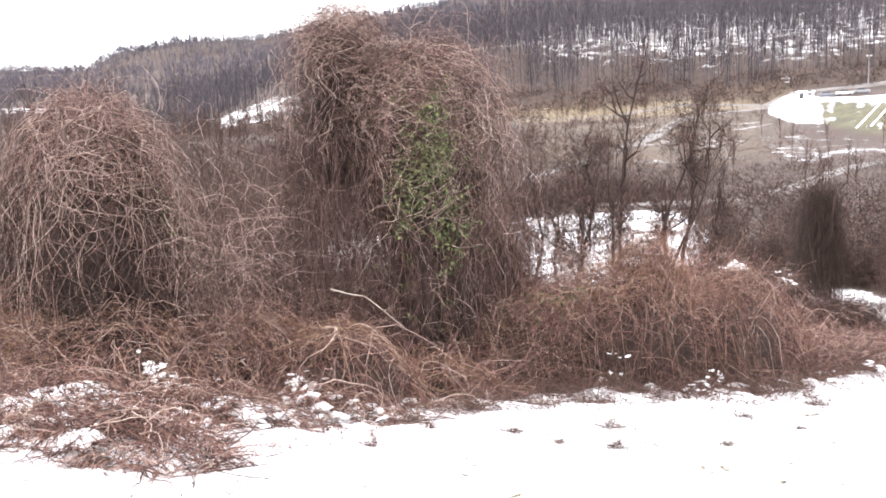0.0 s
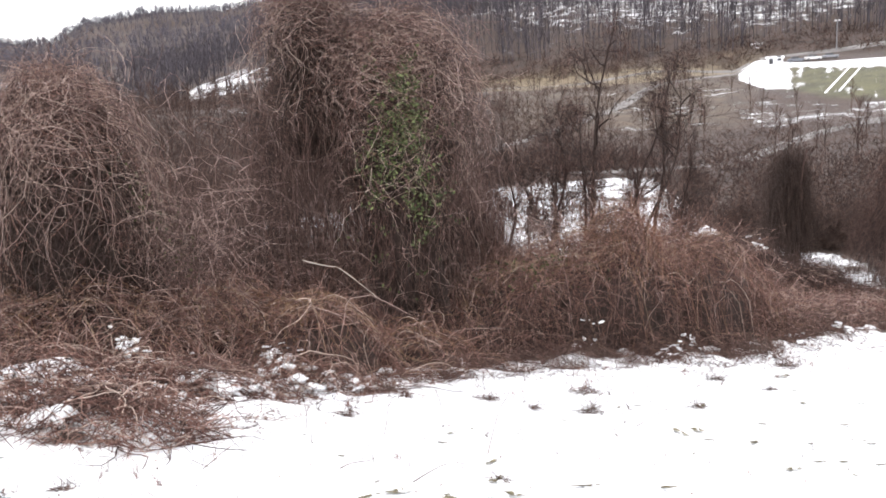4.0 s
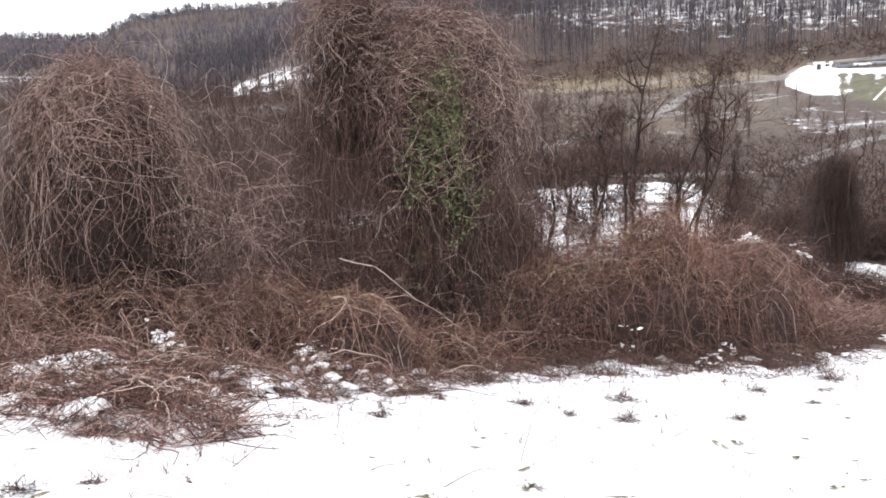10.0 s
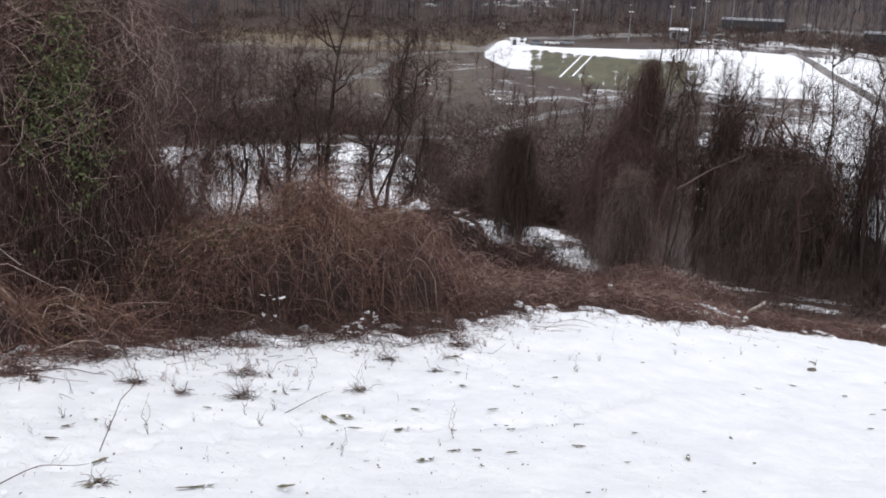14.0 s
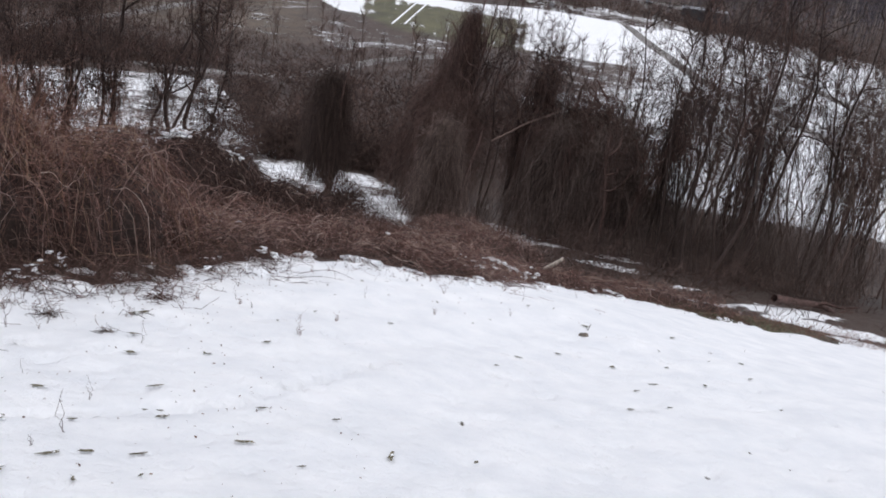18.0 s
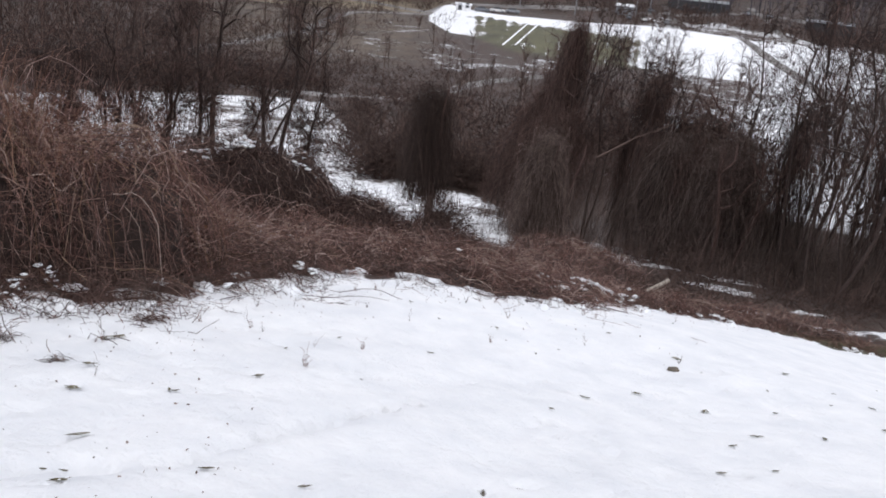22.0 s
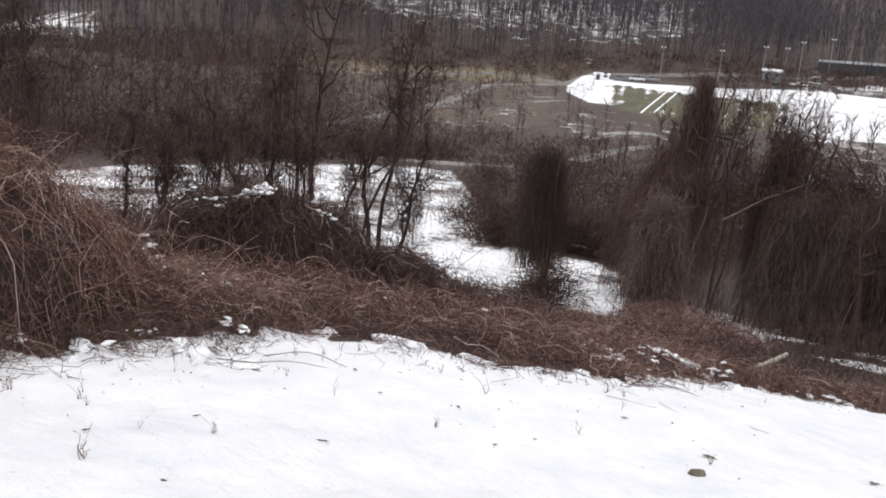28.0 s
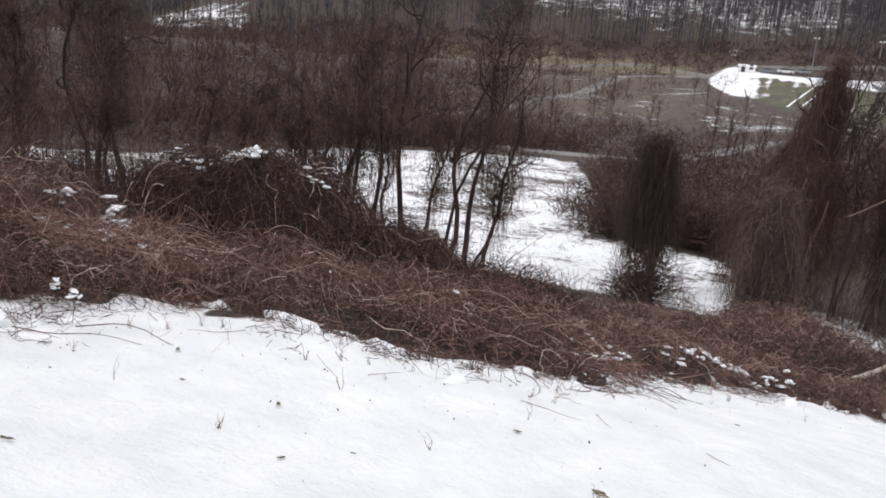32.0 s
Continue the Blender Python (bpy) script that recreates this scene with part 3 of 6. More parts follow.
def tall_thicket(name, label, seed, hulls, stems, sizes, place, shrink=0.42, extra=()):
    rng = np.random.default_rng(seed)
    at = thing(name, place, label, "bush", "vine thickets on the bank")
    inv = np.array(place)
    for n, (hull, count, size) in enumerate(zip(hulls, stems, sizes)):
        me = hull_core("shaded_stem_mass", hull, shrink[n] if isinstance(shrink, tuple) else shrink, rng)
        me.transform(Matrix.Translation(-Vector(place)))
        put("shaded_stem_mass", me, M_CORE_SHADE, at, "mass of old stems with inner shade in its colour")
        for part_name, m, lab, groups in (
            ("inner_vine_mass", M_OLD_SHADE, "inner vine stems darkened for the shade inside", [crawl(rng, hull, int(count * 0.6), 7, (0.6, 1.5), (0, 0.85), 0.3, 0.28, (-0.36, -0.06), 0.10, (0.002, 0.006), size)]),
            ("fine_stem_web", M_RED, "web of fine brown stems", [crawl(rng, hull, int(count * 0.7), 8, (0.3, 0.9), (0.0, 0.75), 0.34, 0.34, (-0.24, 0.05), 0.12, (0.0012, 0.0026), size, 0.1, thin=0.6)]),
            ("whip_web", M_TAN, "tan whips falling from the top", [crawl(rng, hull, int(count * 0.5), 12, (0.6, 1.6), (0.02, 0.55), 0.2, 0.30, (-0.14, 0.08), 0.16, (0.0013, 0.0028), size, 0.08, thin=0.6)]),
            ("old_vine_tangle", M_PALE, "pale grey old vines winding over the top", [crawl(rng, hull, int(count * 0.08), 16, (0.8, 1.9), (0.03, 0.6), 0.2, 0.27, (-0.06, 0.08), 0.16, (0.0016, 0.0034), size)]),
        ):
            ob = put(part_name, tubes(part_name, [(p - inv, r) for p, r in groups]), m, at, lab)
            tagged(ob, kind="stuff")
    for part_name, m, lab, groups in extra:
        tagged(put(part_name, tubes(part_name, [(p - inv, r) for p, r in groups(rng)]), m, at, lab), kind="stuff")
    return at


def arcs(rng, x, y, z, n, reach, rise, k=9, thick=(0.003, 0.006)):
    """Long whips that spring up and out and bend over."""
    phi = rng.uniform(0, 2 * np.pi, n)
    L, H = rng.uniform(0.4, 1, n) * reach, rng.uniform(0.3, 1, n) * rise
    s = np.linspace(0, 1, k)
    P = np.stack([x + np.cos(phi)[:, None] * L[:, None] * s, y + np.sin(phi)[:, None] * L[:, None] * s, z + H[:, None] * np.sin(s * np.pi * 0.8)[None]], -1)
    return P + wander(rng, n, k, 0.05), rng.uniform(*thick, n)[:, None] * np.linspace(1, 0.4, k)[None]


def hanging(g, cx, cy, rx, ry, ztop, n, drop, k=10, thick=(0.0012, 0.0032)):
    """Thin wavy vines that hang free."""
    a, q = g.uniform(0, 2 * np.pi, n), np.sqrt(g.random(n))
    s = np.linspace(0, 1, k)
    L = g.uniform(0.3, 1, n) * drop
    x, y = cx + rx * q * np.cos(a), cy + ry * q * np.sin(a)
    z0 = ztop - 0.5 * q * g.random(n)
    P = np.stack([x[:, None] + 0.25 * g.normal(0, 1, n)[:, None] * s, y[:, None] + 0 * s, z0[:, None] - L[:, None] * s], -1) + wander(g, n, k, 0.06, 5)
    return P, g.uniform(*thick, n)[:, None] * np.ones(k)[None]


LEFT = dome((-2.62, 8.05), 1.0, 0.96, 2.76, 0.28, 1.05, ragged=0.06)
left = tall_thicket("vine_thicket", "dome of bare tan vines over a smothered shrub", 11, [LEFT], [2500], [(1.0, 2.3)], (-2.6, 8.0, 0.0),
             extra=[("loose_vine_spray", M_TAN, "thin loose whips", lambda g: [sprays(g, -2.6, 8.0, 2.45, (0.45, 0.4, 0.18), 420), arcs(g, -2.6, 8.05, 2.6, 46, 1.0, 0.5, 10, (0.0013, 0.0024)), arcs(g, -3.0, 8.0, 2.3, 24, 0.8, 0.7, 10, (0.0013, 0.0024))]),
                    ("stem_skirt", M_TAN, "straw-brown stems at the foot", lambda g: [sprays(g, -1.55, 7.9, 1.0, (0.22, 0.3, 0.38), 700, (0.3, 0.9), up=0.1), sprays(g, -1.75, 7.8, 1.3, (0.22, 0.3, 0.3), 300, (0.3, 0.9), up=0.1)])])

TOWER = dome((0.48, 9.3), 0.66, 0.64, 2.9, -0.6, 1.3, lean=(-0.05, 0), ragged=0.10)
CROWN = dome((-0.36, 9.85), 0.66, 0.62, 3.62, 1.75, 1.2, lean=(-0.05, 0), ragged=0.16)
SHOULDER = dome((0.52, 9.65), 0.80, 0.68, 3.24, 1.5, 1.1, lean=(0.02, 0), ragged=0.16)
MIDDLE = dome((0.12, 9.62), 0.55, 0.5, 3.06, 1.3, 1.2, ragged=0.16)
BACK = dome((0.82, 11.0), 0.62, 0.75, 2.75, -0.9, 1.35, ragged=0.12)
central = tall_thicket("vine_smothered_tree", "small tree buried in tan vines with green creeper leaves", 12, [TOWER, CROWN, SHOULDER, BACK, MIDDLE], [1500, 1250, 1250, 900, 900], [(0.66, 3.4), (0.72, 2.3), (0.78, 1.8), (0.65, 3.6), (0.6, 2.6)], (0.5, 9.4, -0.5), shrink=(0.34, 0.46, 0.42, 0.40, 0.42),
             extra=[("undergrowth_web", M_TAN, "grey-brown twigs behind the bush", lambda g: [curl_twigs(g, np.stack([g.uniform(-1.7, 0.2, 1500), g.uniform(9.8, 12.0, 1500), g.uniform(-1.0, 1.5, 1500)], -1), (0.4, 1.0), 7, (0.0014, 0.0034), 0.9),
                                                                                                                   curl_twigs(g, np.stack([g.uniform(0.9, 2.2, 1500), g.uniform(9.9, 12.4, 1500), g.uniform(-1.0, 0.35, 1500) + 0.7 * g.random(1500) ** 2], -1), (0.4, 1.0), 6, (0.0014, 0.0034), 0.9)]),
                    ("hanging_vine_fringe", M_DARK, "thin dark vines hanging to the ground", lambda g: [hanging(g, 0.35, 9.3, 0.75, 0.6, 1.5, 420, 2.2), hanging(g, -0.45, 9.75, 0.7, 0.5, 2.4, 420, 2.6), hanging(g, 0.9, 9.5, 0.5, 0.5, 1.9, 200, 1.8)]),
                    ("loose_vine_spray", M_TAN, "wispy whips round the crown", lambda g: [sprays(g, -0.3, 9.8, 3.4, (0.45, 0.4, 0.2), 420), arcs(g, -0.3, 9.85, 3.4, 40, 0.9, 0.5, 10, (0.0014, 0.0026)), arcs(g, 0.7, 9.65, 2.9, 40, 1.0, 0.45, 10, (0.0014, 0.0026)), sprays(g, 0.6, 9.6, 2.9, (0.45, 0.4, 0.25), 420), sprays(g, 1.15, 9.5, 2.5, (0.16, 0.3, 0.35), 260),
                                                                                          sprays(g, -0.85, 9.7, 2.3, (0.25, 0.3, 0.6), 380), sprays(g, 0.2, 8.9, 0.6, (0.5, 0.25, 0.5), 420), sprays(g, 1.35, 10.9, 1.6, (0.15, 0.4, 0.7), 300)])])
rng = np.random.default_rng(5)
n = 9000
U, H = rng.uniform(0.05, 0.9, n), rng.normal(-1.5, 0.62, n)
P, N = TOWER(U, H)
def near(x0, z0, wx, wz):
    return np.exp(-((P[:, 0] - x0) / wx) ** 2 - ((P[:, 2] - z0) / wz) ** 2)
patch = near(0.52, 2.02, 0.30, 0.36) + 0.8 * near(0.72, 1.3, 0.2, 0.42) + 0.75 * near(0.22, 1.62, 0.22, 0.3) + 0.5 * near(0.5, 2.5, 0.3, 0.2) + 0.3 * near(0.3, 1.2, 0.5, 0.8) + 0.5 * lumps(P[:, 0] * 3, P[:, 2] * 3, 0.3, 4) > 0.24 + 0.7 * rng.random(n) ** 0.6
P = (P + N * rng.uniform(-0.06, 0.16, (n, 1)) - np.array([0.5, 9.4, -0.5]))[patch]
tagged(put("creeper_foliage", leaves("creeper_foliage", rng, P, N[patch], (0.02, 0.045)), M_GREEN, central, "green evergreen creeper leaves"), kind="stuff")
P = np.stack([rng.normal(-1.72, 0.1, 260), rng.normal(7.75, 0.2, 260), rng.uniform(0.7, 2.1, 260)], -1)
P[:, 0] -= 0.42 * (P[:, 2] - 1.3)
tagged(put("creeper_foliage", leaves("creeper_foliage", rng, P - np.array([-2.6, 8.0, 0.0]), rng.normal(0, 1, P.shape), (0.015, 0.035)), M_GREEN, left, "sparse green leaves on one flank"), kind="stuff")


# ---- brush heaps: arched stems lying over low mounds ----
def brush_heap(name, label, seed, mounds, mat, count, place, reach=(0.5, 1.6), coat=0.2, straw=0.0, snow=0, thick=(0.0025, 0.006), category="brush", core=True, fat=1.0, canes=1.0, soft=0.4, gaps=9.0):
    """mounds: (x, y, rx, ry, height) humps that make up the heap."""
    rng = np.random.default_rng(seed)
    def top(x, y):
        h = np.zeros_like(x)
        for mx, my, rx, ry, hh in mounds:
            d = ((x - mx) / rx) ** 2 + ((y - my) / ry) ** 2
            h = np.maximum(h, hh * np.maximum(0, 1 - np.minimum(d, 1)) ** soft)
        return ground(x, y) + h * (1 + 0.12 * lumps(x, y, 0.3, seed))
    at = thing(name, place, label, category, "brush on the bank")
    inv = np.array(place)
    area = np.array([m[2] * m[3] for m in mounds])
    M0 = np.array(mounds)
    def stems(n, lift, th, reach, k=7, curl=0.34, outward=None, arch=0.16):
        m = rng.choice(len(mounds), n, p=area / area.sum())
        a, q = rng.uniform(0, 2 * np.pi, n), np.sqrt(rng.random(n)) * 0.97
        M = M0[m]
        x0, y0 = M[:, 0] + M[:, 2] * q * np.cos(a), M[:, 1] + M[:, 3] * q * np.sin(a)
        L = rng.uniform(*reach, n)
        th_ = meander(rng, n, k, 0.7 if outward else 3.0, curl) + (a[:, None] if outward else 0)
        x = x0[:, None] + np.cumsum(np.cos(th_), 1) * (L / k)[:, None]
        y = y0[:, None] + np.cumsum(np.sin(th_), 1) * (L / k)[:, None]
        w = rng.uniform(0.85, 1.0, n)[:, None]
        z = w * top(x, y) + (1 - w) * top(x0, y0)[:, None] + rng.uniform(*lift, n)[:, None] + drift(rng, n, k, 0.05) + (arch * rng.random(n) * L)[:, None] * np.sin(np.linspace(0, np.pi, k))[None]
        P = np.stack([x, y, z], -1)
        P[..., 2] = np.maximum(P[..., 2], ground(P[..., 0], P[..., 1]) + 0.005)
        return P, 0.7 * fat * rng.uniform(*th, n)[:, None] * np.linspace(1, 0.55, k)[None]
    # core in near-black brown, the shade between the stems put into colour
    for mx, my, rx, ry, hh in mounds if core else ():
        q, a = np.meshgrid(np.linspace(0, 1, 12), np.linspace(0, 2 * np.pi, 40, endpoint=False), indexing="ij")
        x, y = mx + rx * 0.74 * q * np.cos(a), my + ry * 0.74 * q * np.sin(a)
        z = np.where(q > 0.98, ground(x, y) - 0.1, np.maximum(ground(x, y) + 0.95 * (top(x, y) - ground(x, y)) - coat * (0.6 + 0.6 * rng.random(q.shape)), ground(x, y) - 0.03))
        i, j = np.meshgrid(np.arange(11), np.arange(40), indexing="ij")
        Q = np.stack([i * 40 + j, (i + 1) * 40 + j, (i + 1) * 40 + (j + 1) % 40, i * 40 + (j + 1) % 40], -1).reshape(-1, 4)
        put("shaded_core", raw_mesh("shaded_core", np.stack([x, y, z], -1).reshape(-1, 3) - inv, Q), M_CORE_SHADE, at, "matted stems with the shade between them in their colour")
    m = rng.choice(len(mounds), count, p=area / area.sum())
    rim = rng.random(count) < 0.4
    a, q = rng.uniform(0, 2 * np.pi, count), np.where(rim, 1 - 0.28 * rng.random(count), np.sqrt(rng.random(count)))
    x, y = M0[m, 0] + M0[m, 2] * q * np.cos(a), M0[m, 1] + M0[m, 3] * q * np.sin(a)
    open_ = lumps(x, y, 0.24, seed) + 0.5 * lumps(x, y, 0.1, 2) < gaps
    x, y, rim = x[open_], y[open_], rim[open_]
    n = len(x)
    low = np.where(rim, rng.random(n), 1.0)
    z = ground(x, y) + (top(x, y) - ground(x, y)) * low + rng.uniform(-0.14, 0.02, n)
    P, r = curl_twigs(rng, np.stack([x, y, z], -1), reach, 6, (0.0012 * fat, 0.0026 * fat), 0.35, 0.34, 0.16)
    P[..., 2] = np.maximum(P[..., 2], ground(P[..., 0], P[..., 1]) + 0.005)
    P2, r2 = stems(int(count * 0.14), (-0.08, 0.04), (0.0014, 0.0034), (reach[0] * 1.4, reach[1] * 1.4), 7, 0.45, True, 0.3)
    tagged(put("arching_bramble", tubes("arching_bramble", [(P - inv, r), (P2 - inv, r2)]), mat, at), kind="stuff")
    # whips that rise out of the heap and bend over
    n = count // 14
    m = rng.choice(len(mounds), n, p=area / area.sum())
    a, q = rng.uniform(0, 2 * np.pi, n), np.sqrt(rng.random(n)) * 0.95
    M = np.array(mounds)[m]
    x0, y0 = M[:, 0] + M[:, 2] * q * np.cos(a), M[:, 1] + M[:, 3] * q * np.sin(a)
    d = a + rng.normal(0, 1.0, n)
    L = rng.uniform(*reach, n)
    s = np.linspace(0, 1, 7)
    h0 = ground(x0, y0) + 0.5 * (top(x0, y0) - ground(x0, y0))
    x, y = x0[:, None] + L[:, None] * s**1.4 * np.cos(d)[:, None], y0[:, None] + L[:, None] * s**1.4 * np.sin(d)[:, None]
    z = h0[:, None] + ((top(x0, y0) - h0) + 0.35 * L * rng.random(n))[:, None] * np.sin(s * rng.uniform(1.7, 3.0, n)[:, None])
    P = np.stack([x, y, z], -1) + wander(rng, n, 7, 0.06, 5)
    P[..., 2] = np.maximum(P[..., 2], ground(P[..., 0], P[..., 1]) + 0.005)
    tagged(put("bent_bramble", tubes("bent_bramble", [(P - inv, 0.6 * fat * rng.uniform(thick[0], thick[1] * 1.2, n)[:, None] * np.linspace(1, 0.4, 7)[None])]), M_TAN if mat in (M_RED, M_RUST, M_BANK) else mat, at), kind="stuff")
    # thick pale old canes
    P, r = stems(max(30, int(count * canes / 22)), (-0.08, 0.05), (0.0028, 0.0050), (0.35, 0.95), 12, 0.34)
    tagged(put("old_cane_tangle", tubes("old_cane_tangle", [(P - inv, r)], 4), M_PALE, at, "pale old canes"), kind="stuff")
    # low stems take the dark vine colour, for shaded depth between the arches
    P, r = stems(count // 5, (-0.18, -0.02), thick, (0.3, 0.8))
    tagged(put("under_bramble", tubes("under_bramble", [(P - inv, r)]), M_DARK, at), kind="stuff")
    if straw:
        P, r = stems(int(count * straw), (-0.02, 0.08), (0.002, 0.004), reach)
        tagged(put("straw_tuft", tubes("straw_tuft", [(P - inv, r)]), M_STRAW, at), kind="stuff")
    return top


TOP_THICKET = brush_heap("bramble_thicket", "rust-coloured bramble thicket with arching stems", 21,
           [(2.75, 9.75, 1.35, 1.0, 1.15), (1.6, 9.65, 1.0, 0.8, 0.86), (3.7, 10.0, 1.3, 1.0, 1.18), (4.2, 10.8, 1.0, 0.9, 0.75), (5.3, 11.2, 1.2, 0.9, 0.36), (0.9, 9.15, 0.8, 0.5, 0.42), (3.0, 9.75, 0.6, 0.5, 1.55)], M_RED, 7200, (2.8, 9.8, -0.8), reach=(0.25, 0.9), straw=0.07, coat=0.28, canes=0.3, gaps=0.75)
TOP_MOUND = brush_heap("bramble_mound", "dark mound of matted brambles with snow on top", 22,
           [(6.4, 15.8, 1.9, 1.35, 1.78), (7.8, 15.6, 1.6, 1.15, 1.24), (9.4, 15.4, 1.5, 1.0, 0.85), (5.5, 15.7, 1.0, 1.0, 1.5)], M_BRAMBLE, 7400, (7.0, 15.4, -2.3), reach=(0.2, 0.6), coat=0.22, thick=(0.002, 0.005), fat=2.1, canes=0.25)
TOP_BANK = brush_heap("bramble_bank", "low rust-brown brambles along the snow edge", 23,
           [(6.6, 12.6, 1.7, 1.3, 0.52), (8.7, 12.6, 1.7, 1.35, 0.45), (10.9, 14.3, 1.7, 1.3, 0.42), (13.0, 15.5, 1.5, 1.2, 0.34), (15.0, 15.3, 1.5, 1.2, 0.28), (17.2, 14.6, 1.5, 1.3, 0.35), (4.6, 12.4, 1.5, 1.2, 0.55), (3.4, 14.9, 1.5, 1.2, 1.2), (4.7, 13.8, 1.1, 0.9, 0.55), (2.0, 14.2, 1.6, 1.3, 1.25), (7.7, 11.2, 1.2, 0.8, 0.26), (9.0, 11.2, 1.0, 0.9, 0.24), (5.3, 11.2, 1.0, 0.9, 0.42), (14.9, 14.2, 1.2, 0.7, 0.14), (6.3, 14.1, 2.0, 1.1, 0.78), (8.4, 14.1, 2.0, 1.1, 0.62), (10.2, 14.6, 1.6, 1.1, 0.42)], M_BANK, 13500, (8.7, 12.9, -2.0), reach=(0.16, 0.5), coat=0.2, fat=1.4, canes=0.4, gaps=0.95)
brush_heap("vine_skirt", "dark vines trailing down at the foot of the smothered tree", 27,
           [(0.95, 10.15, 0.72, 0.65, 1.95), (1.35, 10.4, 0.6, 0.6, 1.2)], M_DARK, 3200, (1.0, 10.15, -0.5), reach=(0.25, 0.8), coat=0.2, canes=0.3)
brush_heap("slope_brush", "knee-high brown brambles on the slope below the snow", 28,
           [(12.6, 17.6, 2.3, 1.4, 0.5), (15.0, 21.4, 2.2, 1.7, 0.7), (17.6, 23.2, 2.2, 2.0, 0.8), (19.6, 26.0, 2.0, 2.2, 0.85), (20.6, 29.2, 1.8, 2.0, 0.9)], M_BANK, 5200, (16.0, 22.0, -5.0), reach=(0.2, 0.7), coat=0.25, fat=2.4, canes=0.4)
TOP_FLATTENED = brush_heap("flattened_brush", "flattened tan stems with snow caught between", 24,
           [(-1.6, 5.2, 0.62, 0.5, 0.24), (-2.5, 6.3, 1.1, 0.6, 0.28), (-0.45, 6.95, 0.62, 0.3, 0.2), (-1.5, 6.5, 0.8, 0.5, 0.22), (-2.2, 5.5, 0.6, 0.4, 0.16), (-3.6, 6.2, 0.9, 0.7, 0.3), (-2.6, 7.1, 1.2, 0.5, 0.3)], M_RED, 7600, (-1.8, 5.6, 0.4), reach=(0.14, 0.5), coat=0.08, core=False, fat=1.4, soft=0.8, gaps=0.12, canes=0.55)
TOP_STRAW = brush_heap("straw_brush", "heap of rusty arching grass and brush", 25,
           [(-0.5, 7.8, 0.85, 0.65, 0.68), (-1.35, 8.0, 0.9, 0.7, 0.72), (0.5, 8.3, 0.6, 0.5, 0.35), (-2.5, 7.5, 1.3, 0.8, 0.72), (-3.7, 7.3, 1.1, 0.9, 0.7)], M_RED, 6200, (-0.6, 7.9, 0.0), reach=(0.25, 0.8), straw=0.10, soft=0.75, gaps=0.45, canes=0.7, fat=1.2)


# ---- trees ----
def children(rng, parents, per, length, k=6, t=(0.3, 1.0), rise=(0.3, 1.0), curl=0.25, droop=0.0):
    """Branches that leave each of the parents' polylines; lengths shrink towards the parents' tips."""
    n, kp, _ = parents.shape
    idx = np.repeat(np.arange(n), per)
    tt = rng.uniform(*t, len(idx))
    f = tt * (kp - 1)
    i0 = np.minimum(f.astype(int), kp - 2)
    w = (f - i0)[:, None]
    start = parents[idx, i0] * (1 - w) + parents[idx, i0 + 1] * w
    a = rng.uniform(0, 2 * np.pi, len(idx))
    along = parents[idx, -1] - parents[idx, 0]
    along /= np.linalg.norm(along, axis=1, keepdims=True) + 1e-9
    d = np.stack([np.cos(a), np.sin(a), rng.uniform(*rise, len(idx))], -1) + 0.5 * along
    d /= np.linalg.norm(d, axis=1, keepdims=True)
    L = rng.uniform(*length, len(idx)) * (1.15 - 0.6 * tt)
    s = np.linspace(0, 1, k)
    P = start[:, None] + d[:, None] * (L[:, None] * s)[..., None]
    P[..., 2] += (L[:, None] * 0.35 * s**2) - droop * L[:, None] * s**2
    bend = wander(rng, len(idx), k, 1.0) * (L * curl * 0.3)[:, None, None]
    return P + (bend - bend[:, :1])


def hang(rng, parents, per, length, k=6, t=(0.15, 1.0), loose=0.06):
    n, kp, _ = parents.shape
    idx = np.repeat(np.arange(n), per)
    i0 = np.minimum((rng.uniform(*t, len(idx)) * (kp - 1)).astype(int), kp - 1)
    start = parents[idx, i0] + rng.normal(0, 0.12, (len(idx), 3))
    s = np.linspace(0, 1, k)
    L = rng.uniform(*length, len(idx))
    P = start[:, None] + np.zeros((1, k, 1))
    P[..., 2] -= L[:, None] * s
    P[..., :2] += rng.normal(0, 0.18, (len(idx), 1, 2)) * (L[:, None] * s)[..., None] * 0.5
    return P + wander(rng, len(idx), k, loose)


def taper(n, k, r0, r1, rng=None):
    r = np.linspace(r0, r1, k)[None] * np.ones((n, 1))
    return r * (rng.uniform(0.6, 1.3, (n, 1)) if rng is not None else 1)


